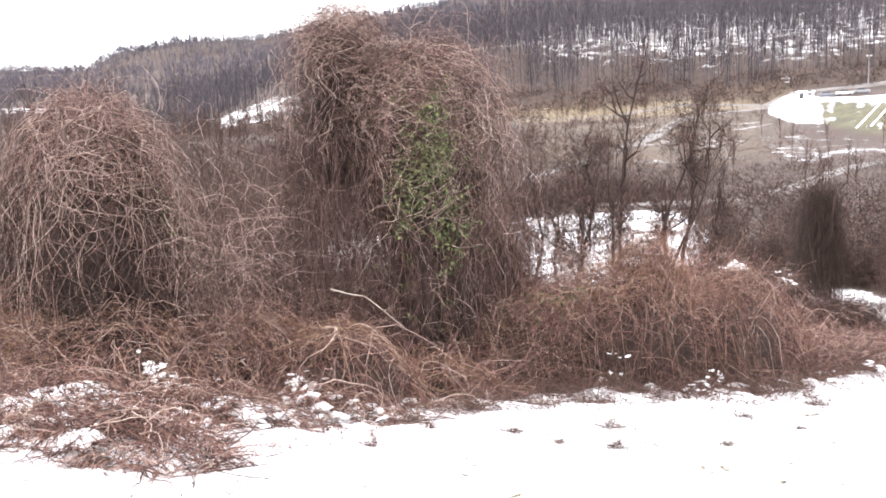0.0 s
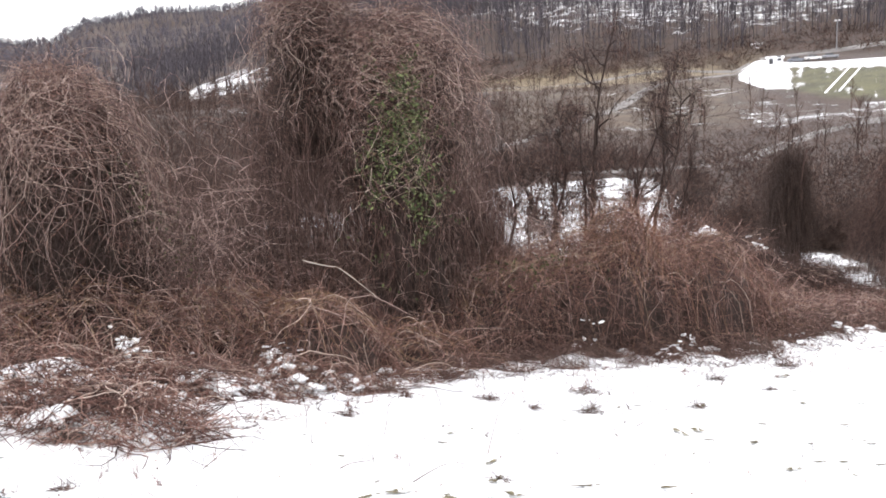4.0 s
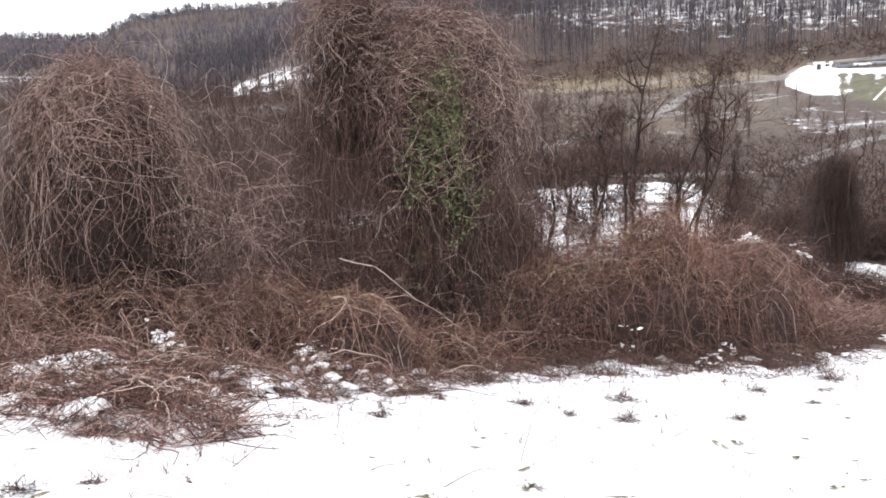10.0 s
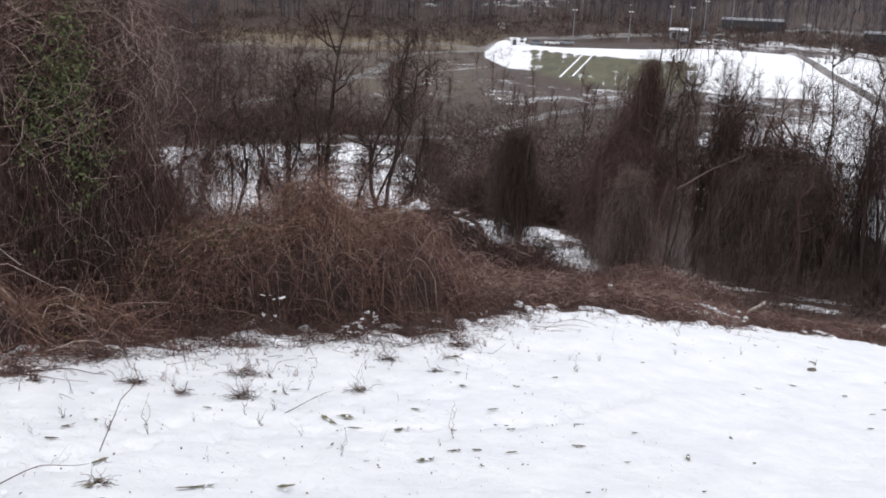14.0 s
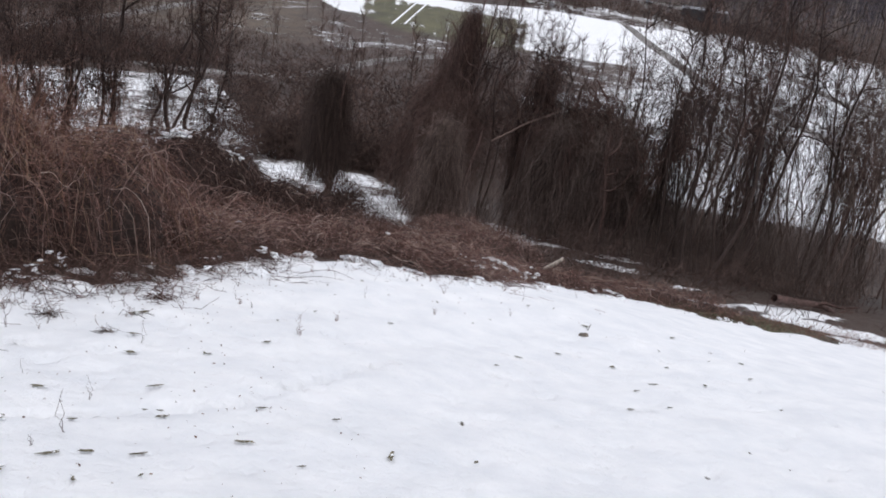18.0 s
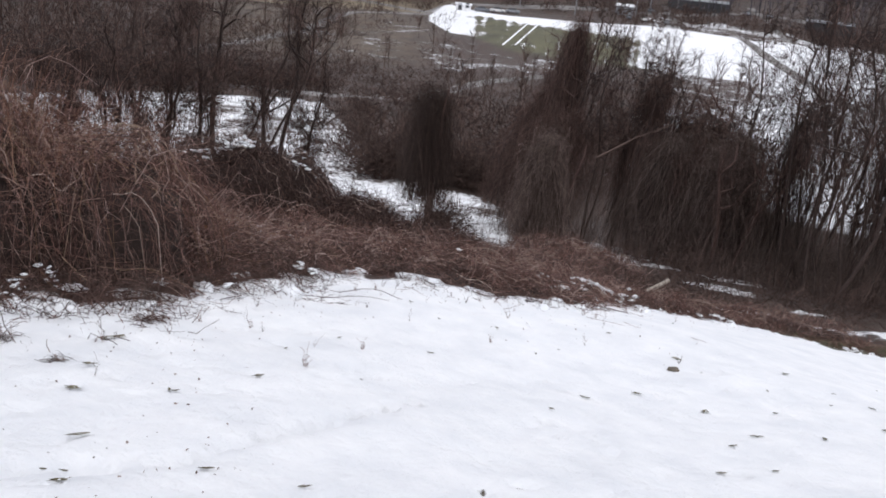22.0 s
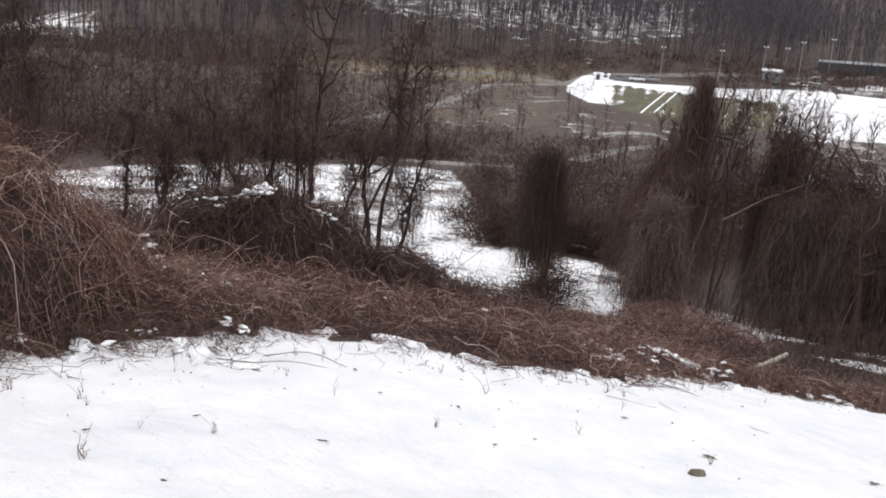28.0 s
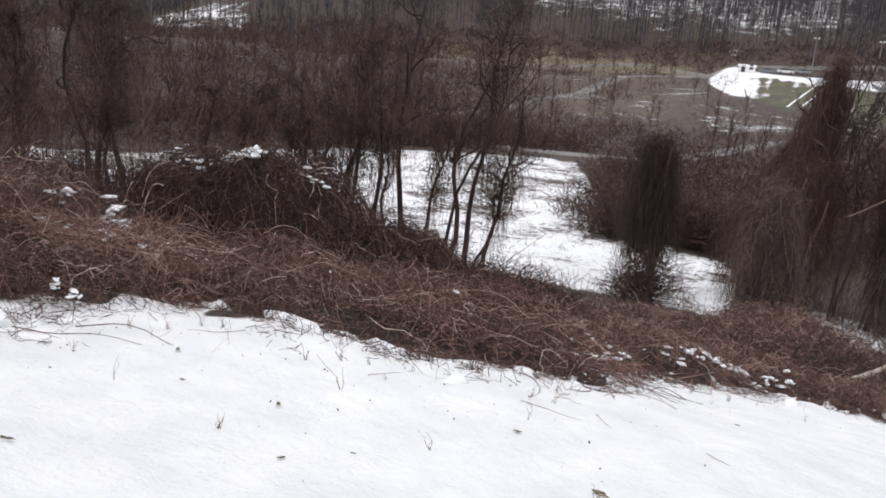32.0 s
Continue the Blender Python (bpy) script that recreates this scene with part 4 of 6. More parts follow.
def bare_tree(name, label, seed, place, height, lean, stems=1, vines=0, limbs=11, trunk_r=0.13, group="bare trees on the slope", category="tree", mat=None, bushy=1.0, vine_len=(0.6, 2.2), start=0.32, twig=0.016, clumps=0, rise=(-0.1, 0.75)):
    """A leafless tree: stems, limbs, twigs and, where it has them, hanging vines."""
    rng = np.random.default_rng(seed)
    x, y = place
    z = float(ground(x, y)) - 0.05
    at = thing(name, (x, y, z), label, category, group)
    s = np.linspace(0, 1, 10)
    trunks = []
    for j in range(stems):
        off = rng.normal(0, 0.3, 2) if j else np.zeros(2)
        sway = rng.normal(0, 0.025, 2) * height if j else np.zeros(2)
        h = height * (1 if j == 0 else rng.uniform(0.65, 0.95))
        P = np.stack([off[0] + (lean[0] + sway[0]) * s**1.2, off[1] + (lean[1] + sway[1]) * s**1.2, h * s], -1)[None]
        b = wander(rng, 1, 10, 0.03 * height, 4)
        trunks.append(P + (b - b[:, :1]) * np.array([1, 1, 0.1]))
    T = np.concatenate(trunks)
    for j in range(stems):
        put("trunk", tubes("trunk", [(T[j:j + 1], taper(1, 10, trunk_r * (1 if j == 0 else 0.7), trunk_r * 0.18))], 7), mat or M_BARK, at)
    L1 = children(rng, T, limbs, (0.11 * height, 0.27 * height), 8, (start, 0.98), rise, 0.5, 0.15)
    L2 = children(rng, L1, int(5 * bushy), (0.07 * height, 0.17 * height), 5, (0.25, 1.0), (-0.3, 0.7), 0.5, 0.25)
    L3 = children(rng, L2, int(4 * bushy), (0.03 * height, 0.09 * height), 3, (0.2, 1.0), (-0.4, 0.6), 0.5, 0.35)
    for one in L1:
        put("limb", tubes("limb", [(one[None], taper(1, 8, trunk_r * 0.34, trunk_r * 0.1, rng))], 5), mat or M_BARK, at)
    ob = put("twig_spray", tubes("twig_spray", [(L2, taper(len(L2), 5, twig, twig * 0.45, rng)), (L3, taper(len(L3), 3, twig * 0.6, twig * 0.3, rng))]), mat or M_BARK, at)
    tagged(ob, kind="stuff")
    if clumps:
        fuzz = curl_twigs(rng, np.repeat(L1[:, 4:].reshape(-1, 3), 3, 0), (0.3, 1.0), 5, (0.003, 0.007), 0.3, 0.3, 0.2)
        tips = L1[rng.permutation(len(L1))[:clumps], -3:]
        G = np.concatenate([hang(rng, tips + rng.normal(0, 0.2, (1, 1, 3)), 10, (0.2, 1.3), loose=0.14) for _ in range(3)])
        ob = put("vine_clump", tubes("vine_clump", [fuzz, (G, taper(len(G), 6, 0.008, 0.004, rng))]), M_DARK, at, "matted vines drooping from the top")
        tagged(ob, kind="stuff")
    if vines:
        G = np.concatenate([hang(rng, L1, vines, vine_len), hang(rng, T[:, 3:], vines * 3, vine_len)])
        ob = put("hanging_vine_fringe", tubes("hanging_vine_fringe", [(G, taper(len(G), 6, 0.007, 0.004, rng))]), M_DARK, at, "thin dark vines hanging straight down")
        tagged(ob, kind="stuff")
    return at


def draped_tree(name, label, seed, place, height, width, vines, lean=(0.0, 0.0), peak=1.4, group="vine-draped trees on the slope", limbs=9, clear=0.0, mat=None, sticks=True, ragged=0.34):
    """A tree under a curtain of vines; clear: how far above its foot the curtain ends."""
    rng = np.random.default_rng(seed)
    x, y = place
    z = float(ground(x, y)) - 0.05
    at = thing(name, (x, y, z), label, "tree", group)
    s = np.linspace(0, 1, 9)
    T = []
    for j in range(3):
        o = rng.normal(0, width * 0.16, 2)
        P = np.stack([o[0] * (1 + s) + lean[0] * s, o[1] * (1 + s) + lean[1] * s, height * rng.uniform(0.8, 0.98) * s], -1)[None]
        b = wander(rng, 1, 9, 0.02 * height)
        T.append(P + (b - b[:, :1]) * np.array([1, 1, 0.1]))
    T = np.concatenate(T)
    for j in range(3):
        put("trunk", tubes("trunk", [(T[j:j + 1], taper(1, 9, 0.10, 0.03))], 6), M_BARK, at)
    hull = dome((0, 0), width * 0.5, width * 0.5, height * 0.9, clear, peak, lean, ragged)
    n = vines
    V1 = draped(rng, hull, int(n * 1.05), 6, (0.0, 0.75), (0.12, 0.6), (-0.45 * width * 0.5, 0.25), 0.16, 0.35, (0.006, 0.014))
    V2 = tangle(rng, hull, n // 2, 5, 0.8, (-0.3, 0.4), 0.32, (0.005, 0.011))
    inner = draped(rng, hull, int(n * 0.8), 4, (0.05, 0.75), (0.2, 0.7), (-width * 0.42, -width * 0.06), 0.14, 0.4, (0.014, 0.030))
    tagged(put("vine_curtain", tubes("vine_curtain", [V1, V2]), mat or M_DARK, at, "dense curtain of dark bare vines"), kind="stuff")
    # inner stems in near-black bark: the shade behind the curtain, given by colour
    tagged(put("inner_vine_mass", tubes("inner_vine_mass", [inner]), M_OLD_SHADE if mat is M_OLD_SHADE else M_TRUNK, at), kind="stuff")
    if sticks:
        L1 = children(rng, T, limbs, (0.12 * height, 0.30 * height), 7, (0.35, 1.0), (0.1, 1.3), 0.4)
        L2 = children(rng, L1, 7, (0.06 * height, 0.15 * height), 4, (0.2, 1.0), (-0.2, 0.9), 0.5, 0.2)
        G = hang(rng, L1, 5, (0.4, 0.25 * height))
        C = curl_twigs(rng, np.repeat(L1[:, 3:].reshape(-1, 3), 4, 0), (0.3, 1.1), 4, (0.004, 0.008), 0.6)
        for one in L1:
            put("limb", tubes("limb", [(one[None], taper(1, 7, 0.05, 0.016, rng))], 5), M_BARK, at)
        tagged(put("twig_spray", tubes("twig_spray", [C, (L2, taper(len(L2), 4, 0.012, 0.005, rng)), (G, taper(len(G), 6, 0.009, 0.005, rng))]), M_BARK, at), kind="stuff")
    return at


BARE = [  # x, y, height, lean x, lean y, stems, vines, limbs
    (9.5, 35.8, 10.6, 0.5, 0, 2, 16, 10), (11.2, 36.0, 8.8, 2.0, -0.2, 2, 26, 9), (11.9, 36.6, 9.2, 1.5, -0.2, 2, 26, 9), (8.2, 34.9, 6.9, -0.2, 0, 2, 22, 7),
    (6.9, 34.0, 4.2, -0.7, 0, 3, 12, 5), (0.3, 31.6, 6.2, 0.4, 0, 2, 9, 10), (2.9, 31.9, 4.4, 0.8, 0, 3, 12, 7),
    (-3.1, 34.6, 7.2, -0.4, 0, 2, 8, 11), (4.6, 33.2, 4.0, 0.3, 0, 3, 9, 6),
    (4.0, 34.6, 5.2, 0.9, 0, 2, 22, 7), (7.6, 36.8, 7.4, 0.5, 0, 1, 20, 7), (-0.6, 37.4, 10.6, 0.2, 0, 2, 16, 10), (-1.6, 36.6, 9.4, -0.3, 0, 1, 12, 9),
    (5.6, 36.0, 6.0, -0.3, 0, 2, 26, 8), (6.4, 36.2, 5.4, 0.5, 0, 2, 22, 8), (7.5, 35.6, 6.6, 0.2, 0, 2, 30, 8), (10.3, 35.1, 5.2, 0.7, 0, 2, 28, 8), (12.6, 36.4, 6.2, 0.9, 0, 1, 30, 8), (-4.6, 36.0, 7.0, 0.3, 0, 2, 16, 9)]
for n, (x, y, h, lx, ly, st, vn, lm) in enumerate(BARE):
    bare_tree("bare_tree", "leafless dark tree trailing thin vines on the slope", 100 + n, (x, y), h, (lx, ly), 1 + (n % 2), max(3, vn // 4), lm + 2, 0.055 + 0.006 * h, mat=M_TRUNK, bushy=1.25, start=0.4, vine_len=(0.4, 2.2), twig=0.011, clumps=5, rise=(0.3, 1.4))

DRAPED = [  # x, y, height, width, vines, lean x, lean y, peak, clear, curtain
    (21.15, 43.3, 7.3, 2.3, 1100, 0.0, 0, 1.5, 1.0, M_OLD_SHADE), (22.4, 33.8, 5.1, 2.2, 1900, 0.0, 0, 0.95, 0.0, M_HOOD), (27.2, 43.6, 8.4, 4.2, 1500, 1.0, 0.2, 1.1, 0.3, M_DARK), (28.0, 43.2, 12.4, 2.0, 900, 0.8, 0.0, 1.2, 3.0, M_DARK),
    (31.0, 35.2, 8.2, 3.1, 1300, 0.3, 0, 3.0, 0.5, M_DARK), (30.1, 38.4, 9.4, 2.2, 800, 0.6, 0, 1.5, 1.0, M_DARK), (26.0, 40.0, 7.0, 3.4, 1000, 0.6, 0, 1.2, 0.2, M_DARK),
    (28.8, 34.0, 6.2, 3.2, 800, 0.3, 0.2, 1.3, 0.3, M_GREYVINE), (29.4, 30.6, 6.2, 3.4, 600, 0.2, 0.3, 1.4, 0.4, M_GREYVINE), (32.8, 31.0, 8.2, 3.4, 420, 0.4, 0.3, 1.1, 0.8, M_GREYVINE),
    (33.4, 26.6, 7.6, 3.8, 300, 0.5, 0.4, 1.0, 1.0, M_GREYVINE), (35.6, 23.4, 8.0, 3.6, 240, 0.6, 0.4, 1.1, 1.0, M_GREYVINE), (34.4, 36.4, 7.2, 3.6, 500, 0.0, 0, 1.2, 0.4, M_GREYVINE)]
for n, (x, y, h, w, vn, lx, ly, pk, cl, curtain) in enumerate(DRAPED):
    draped_tree("vine_draped_tree", ("dark pillar of hanging vines over a small tree", "hood of grey-brown vines over a small tree")[n] if n < 2 else "dead-looking tree under a dark curtain of vines", 200 + n, (x, y), h, w, vn, (lx, ly), pk, clear=cl, mat=curtain, sticks=n > 1, limbs=7, ragged=0.22 if n < 2 else 0.34)

LEANING = [  # x, y, height, lean x, lean y: bare trees that tip over towards the open valley
    (27.6, 38.4, 10.8, 2.2, 0.4), (28.4, 37.0, 9.6, 2.6, 0.2), (28.0, 41.6, 12.0, 1.6, 0.0), (29.0, 34.6, 8.6, 1.8, 0.4), (30.6, 29.4, 11.6, 1.6, 0.8), (31.4, 27.4, 11.0, 2.0, 0.6), (31.2, 24.8, 11.6, 1.0, 0.4), (32.0, 22.0, 11.0, 0.6, 0.6),
    (30.2, 31.6, 11.4, 0.9, 0.2), (29.6, 27.4, 11.2, 0.5, 0.3), (29.0, 25.4, 12.0, 0.9, 0.2), (27.2, 22.6, 11.6, 0.8, 0.3), (30.2, 23.6, 11.8, 1.3, 0.0)]
for n, (x, y, h, lx, ly) in enumerate(LEANING):
    bare_tree("leaning_tree", "bare tree leaning out of the vine thicket", 330 + n, (x, y), h, (lx, ly), 2, 3, 11, 0.085, "thicket at the foot of the snow slope", mat=M_TRUNK, bushy=1.4, twig=0.008, start=0.4, clumps=3, rise=(0.1, 1.1))

SAPLINGS = [
    (35.6, 20.6, 11.5, 0.4, 0.4), (37.8, 20.0, 12.0, 0.6, 0.2), (36.0, 17.6, 10.5, 0.3, 0.4), (38.6, 23.0, 12.4, -0.3, 0.2), (33.2, 26.6, 9.5, 0.3, 0.2),  # slender trees in the thicket
    (34.8, 25.0, 10.4, -0.2, 0.4), (34.2, 22.3, 11.0, 0.8, 0.6), (32.0, 23.7, 9.0, -0.2, 0.4), (33.6, 19.6, 10.0, 0.2, 0.6), (36.4, 28.6, 9.6, 0.6, 0.3), (33.0, 30.4, 8.4, 0.7, 0.2),
    (30.2, 26.0, 7.0, 0.4, 0.2), (36.8, 22.6, 9.8, 0.9, 0.2), (29.4, 33.2, 6.4, 0.2, 0.2), (37.4, 25.4, 10.2, 0.2, 0.6), (31.2, 20.4, 8.2, 0.3, 0.3), (28.0, 30.2, 5.4, 0.3, 0)]
for n, (x, y, h, lx, ly) in enumerate(SAPLINGS):
    bare_tree("slender_tree", "slender bare tree with tangled vines in the thicket", 300 + n, (x, y), h + 0.8, (lx + 0.6 * math.sin(n * 2.1), ly), 2, 4, 9, 0.05, "thicket at the foot of the snow slope", mat=M_GREYVINE, bushy=1.5, twig=0.008, rise=(0.2, 1.3))


# ---- scrub, valley woods and the wooded hills ----
def scatter(rng, n, rr, aa, keep=None):
    """Places in a stretch of the valley, by distance and bearing."""
    r = np.sqrt(rng.uniform(rr[0] ** 2, rr[1] ** 2, n))
    a = np.radians(rng.uniform(*aa, n))
    x, y = 3 + r * np.sin(a), 1 + r * np.cos(a)
    if keep is not None:
        ok = keep(x, y, r, np.degrees(a))
        x, y = x[ok], y[ok]
    return np.stack([x, y, ground(x, y)], -1)


def shrubs(rng, places, height, stems, thick, spread=0.45, k=3):
    n = len(places)
    idx = np.repeat(np.arange(n), stems)
    m = len(idx)
    H = (rng.uniform(*height, n))[idx] * rng.uniform(0.5, 1.05, m)
    d = rng.normal(0, spread, (m, 2)) * H[:, None]
    s = np.linspace(0, 1, k)
    P = places[idx][:, None] + np.zeros((1, k, 1))
    P[..., :2] += rng.normal(0, 0.25, (m, 1, 2)) + d[:, None] * (s**1.3)[None, :, None]
    P[..., 2] += H[:, None] * s - 0.1
    return P + wander(rng, m, k, 0.08) * np.linspace(0, 1, k)[None, :, None] * H[:, None, None] * 0.6, taper(m, k, thick, thick * 0.35, rng)


def twig_clouds(rng, places, width, height, twigs, length, thick, k=3, up=0.5):
    """Soft bushes: each a mound filled with fine twigs."""
    n = len(places)
    idx = np.repeat(np.arange(n), twigs)
    m = len(idx)
    W, H = rng.uniform(*width, n)[idx], rng.uniform(*height, n)[idx]
    d = rng.normal(0, 1, (m, 3))
    d = d / np.linalg.norm(d, axis=1, keepdims=True) * rng.uniform(0.25, 1.0, (m, 1)) ** 0.6
    p = places[idx] + np.stack([d[:, 0] * W, d[:, 1] * W, np.abs(d[:, 2]) * H * 0.85], -1)
    return curl_twigs(rng, p, length, k, (thick * 0.5, thick), up, 0.3, 0.0, 0.8 * d)


def hedge(rng, line, n, wide=2.5):
    L = np.array(line, float)
    t = rng.uniform(0, len(L) - 1, n)
    x, y = np.interp(t, np.arange(len(L)), L[:, 0]) + rng.normal(0, wide, n), np.interp(t, np.arange(len(L)), L[:, 1]) + rng.normal(0, wide, n)
    return np.stack([x, y, ground(x, y)], -1)


def far_trees(rng, places, height, trunk_r, branches, twig_r, branch_len=0.3, low=0.3):
    n = len(places)
    H = rng.uniform(*height, n)
    s = np.linspace(0, 1, 2)
    T = places[:, None] + np.zeros((1, 2, 1))
    T[..., 2] += H[:, None] * s - 0.2
    T[..., :2] += rng.normal(0, 0.03, (n, 1, 2)) * (H[:, None] * s)[..., None]
    B = children(rng, T, branches, (branch_len * 0.5, branch_len), 2, (low, 1.0), (0.15, 1.3), 0.2)
    scale = np.repeat(H, branches)[:, None, None]
    B = B[:, :1] + (B - B[:, :1]) * scale
    return [(T, taper(n, 2, trunk_r, trunk_r * 0.25, rng)), (B, taper(len(B), 2, twig_r, twig_r * 0.4, rng))]


def stuff(name, label, category, groups, mat):
    ob = put(name, tubes(name, groups), mat)
    return tagged(ob, label, category, kind="stuff")


rng = np.random.default_rng(41)
stuff("valley_scrub", "brown leafless scrub on the bank beyond the snowfield", "scrub", [
    twig_clouds(rng, scatter(rng, 1150, (100, 330), (-38, 6)), (1.5, 3.4), (4.0, 8.0), 15, (1.0, 2.8), 0.065, 2, 0.8),
    twig_clouds(rng, scatter(rng, 1500, (126, 330), (-38, 9)), (1.6, 3.6), (1.5, 4.0), 9, (1.0, 2.4), 0.07, 2),
    twig_clouds(rng, scatter(rng, 80, (63, 70), (20.2, 34)), (1.4, 2.4), (2.4, 4.6), 120, (0.4, 1.1), 0.032),
    twig_clouds(rng, scatter(rng, 130, (70, 108), (20.0, 36)), (2.0, 4.0), (2.0, 4.8), 40, (0.8, 2.0), 0.045, 2),
    twig_clouds(rng, hedge(rng, [(24.0, 60.4), (26.4, 60.2), (29.0, 59.0), (32.0, 56.5), (35, 52)], 44, 0.7), (1.0, 1.7), (2.0, 4.0), 150, (0.4, 1.1), 0.026),
    twig_clouds(rng, hedge(rng, [(24.4, 61), (25.4, 68), (28.5, 77), (33, 88), (36, 97)], 46, 1.0), (1.2, 2.0), (1.2, 2.8), 70, (0.4, 1.2), 0.028, 2),
    twig_clouds(rng, hedge(rng, [(17.2, 33.6), (18.0, 34.3), (18.7, 34.5)], 9, 0.3), (0.6, 1.0), (1.5, 2.1), 280, (0.3, 0.8), 0.010, 4),
    twig_clouds(rng, hedge(rng, [(-6, 34.6), (-2, 34.2), (1, 33.6), (4, 34.4)], 44, 0.8), (0.8, 1.4), (1.8, 3.6), 120, (0.3, 1.0), 0.009, 4),
    twig_clouds(rng, scatter(rng, 520, (104, 215), (-14, 13)), (1.6, 3.2), (1.8, 4.6), 16, (0.9, 2.2), 0.06, 2),
    twig_clouds(rng, scatter(rng, 36, (27, 35), (-12, 12)), (0.7, 1.5), (0.9, 2.2), 60, (0.3, 1.0), 0.009, 4),
    twig_clouds(rng, scatter(rng, 150, (17.5, 31), (8, 33)), (0.5, 1.2), (0.2, 0.6), 30, (0.2, 0.6), 0.008),
    twig_clouds(rng, scatter(rng, 30, (20, 30), (29, 42)), (0.7, 1.3), (0.2, 0.6), 70, (0.3, 0.9), 0.010, 4),
    twig_clouds(rng, scatter(rng, 45, (27, 46), (36, 56)), (0.9, 1.8), (0.7, 1.9), 70, (0.4, 1.2), 0.012, 4),
    shrubs(rng, scatter(rng, 800, (93, 138), (-38, 16), lambda x, y, r, a: r > np.interp(a, [-30, -8, 10, 20], [88, 92, 103, 118])), (1.8, 3.8), 8, 0.06),
    twig_clouds(rng, scatter(rng, 520, (84, 124), (-38, 17), lambda x, y, r, a: r > np.interp(a, [-30, -10, 0, 8, 14, 17], [80, 85, 97, 103, 106, 106])), (1.4, 2.8), (1.6, 3.4), 34, (0.6, 1.6), 0.04, 2),
    twig_clouds(rng, scatter(rng, 420, (112, 172), (10, 36)), (1.2, 3.0), (1.0, 3.0), 14, (0.7, 1.6), 0.04, 2),
    twig_clouds(rng, scatter(rng, 280, (106, 330), (-2, 20)), (1.4, 3.5), (1.2, 4.0), 14, (0.7, 1.8), 0.05, 2),
    twig_clouds(rng, scatter(rng, 240, (140, 268), (4, 24)), (1.4, 3.5), (0.9, 2.8), 12, (0.7, 1.8), 0.05, 2),
    shrubs(rng, scatter(rng, 110, (19, 48), (30, 62), lambda x, y, r, a: (r > 24) & (y > 12)), (0.3, 1.0), 10, 0.011, 0.8),
    shrubs(rng, scatter(rng, 1500, (40, 100), (-22, 19)), (0.10, 0.45), 6, 0.012, 0.6),
    shrubs(rng, scatter(rng, 160, (19, 34), (-30, 26)), (0.6, 1.8), 14, 0.010),
    shrubs(rng, scatter(rng, 90, (11.5, 24), (-36, -16)), (1.0, 2.6), 30, 0.007),
    shrubs(rng, scatter(rng, 60, (26, 60), (-30, -6)), (1.5, 4.0), 30, 0.014),
    shrubs(rng, scatter(rng, 46, (12, 22), (-30, -17)), (2.0, 3.6), 34, 0.006, 0.25, 5),
    shrubs(rng, scatter(rng, 150, (10.5, 17), (-27, -8)), (1.0, 2.2), 24, 0.004, 0.4, 5),
    twig_clouds(rng, scatter(rng, 700, (322, 356), (-6, 60)), (2.0, 4.0), (2.5, 5.5), 14, (1.2, 2.8), 0.13, 2),
    shrubs(rng, hedge(rng, [(205, 292), (188, 240), (172, 192), (155, 150), (140, 108)], 60), (1.0, 2.6), 9, 0.06),
    shrubs(rng, hedge(rng, [(262, 262), (232, 222), (205, 185), (186, 140), (172, 100)], 70), (1.0, 3.0), 9, 0.07),
    shrubs(rng, scatter(rng, 380, (70, 330), (34, 64), lambda x, y, r, a: lumps(x, y, 14, 3) > -0.2 + 0.6 * (a > 42)), (1.2, 3.4), 9, 0.055, 0.6)], M_SCRUB)
at = thing("tan_bush", (2.6, 35.4, float(ground(2.6, 35.4))), "rust-tan leafless bush among the trees on the slope", "bush")
tagged(put("twig_mass", tubes("twig_mass", [twig_clouds(rng, np.array([[0, 0, 0], [0.9, 0.2, 0], [-0.8, 0.3, 0.0]]), (0.8, 1.1), (2.2, 2.9), 520, (0.3, 0.8), 0.008, 4)]), M_RUST, at), kind="stuff")
stuff("thicket_undergrowth", "grey-brown stems crowded under the vine-draped trees", "scrub", [
    shrubs(rng, hedge(rng, [(24.5, 40.5), (27.5, 37.6), (29.8, 34.0), (30.6, 30.0), (31.4, 27.4), (31.8, 25.2), (32.0, 22.0), (31.0, 19.5)], 90, 1.0), (1.8, 4.6), 20, 0.0075, 0.30, 6),
    twig_clouds(rng, hedge(rng, [(27.5, 37.6), (29.8, 34.0), (30.6, 30.0), (31.6, 26.0), (32.0, 21.0)], 60, 1.2), (0.8, 1.6), (1.5, 4.0), 60, (0.4, 1.1), 0.009, 4),
    twig_clouds(rng, scatter(rng, 90, (41, 58), (42, 60)), (1.0, 2.0), (1.8, 4.2), 60, (0.5, 1.4), 0.013, 3),
    shrubs(rng, hedge(rng, [(25.5, 33.0), (27.8, 30.4), (28.6, 27.0), (29.0, 23.5)], 16, 0.8), (0.8, 2.2), 14, 0.007, 0.35, 5)], M_GREYVINE)
stuff("valley_woods", "grey-brown leafless woods across the valley", "woods",
    far_trees(rng, scatter(rng, 650, (96, 330), (-38, 6)), (5, 10), 0.07, 14, 0.05, 0.42)
    + far_trees(rng, scatter(rng, 130, (34, 94), (-40, -8)), (4, 8), 0.05, 44, 0.018, 0.42)
    + far_trees(rng, scatter(rng, 90, (135, 300), (6, 22)), (4, 8), 0.06, 30, 0.025, 0.42)
    + far_trees(rng, scatter(rng, 420, (100, 335), (22, 62), lambda x, y, r, a: (a < 33) & ((r < 190) | (r > 330)) | (a >= 33) & (lumps(x, y, 14, 3) > -0.1)), (4, 9), 0.08, 24, 0.04, 0.36), M_SCRUB)
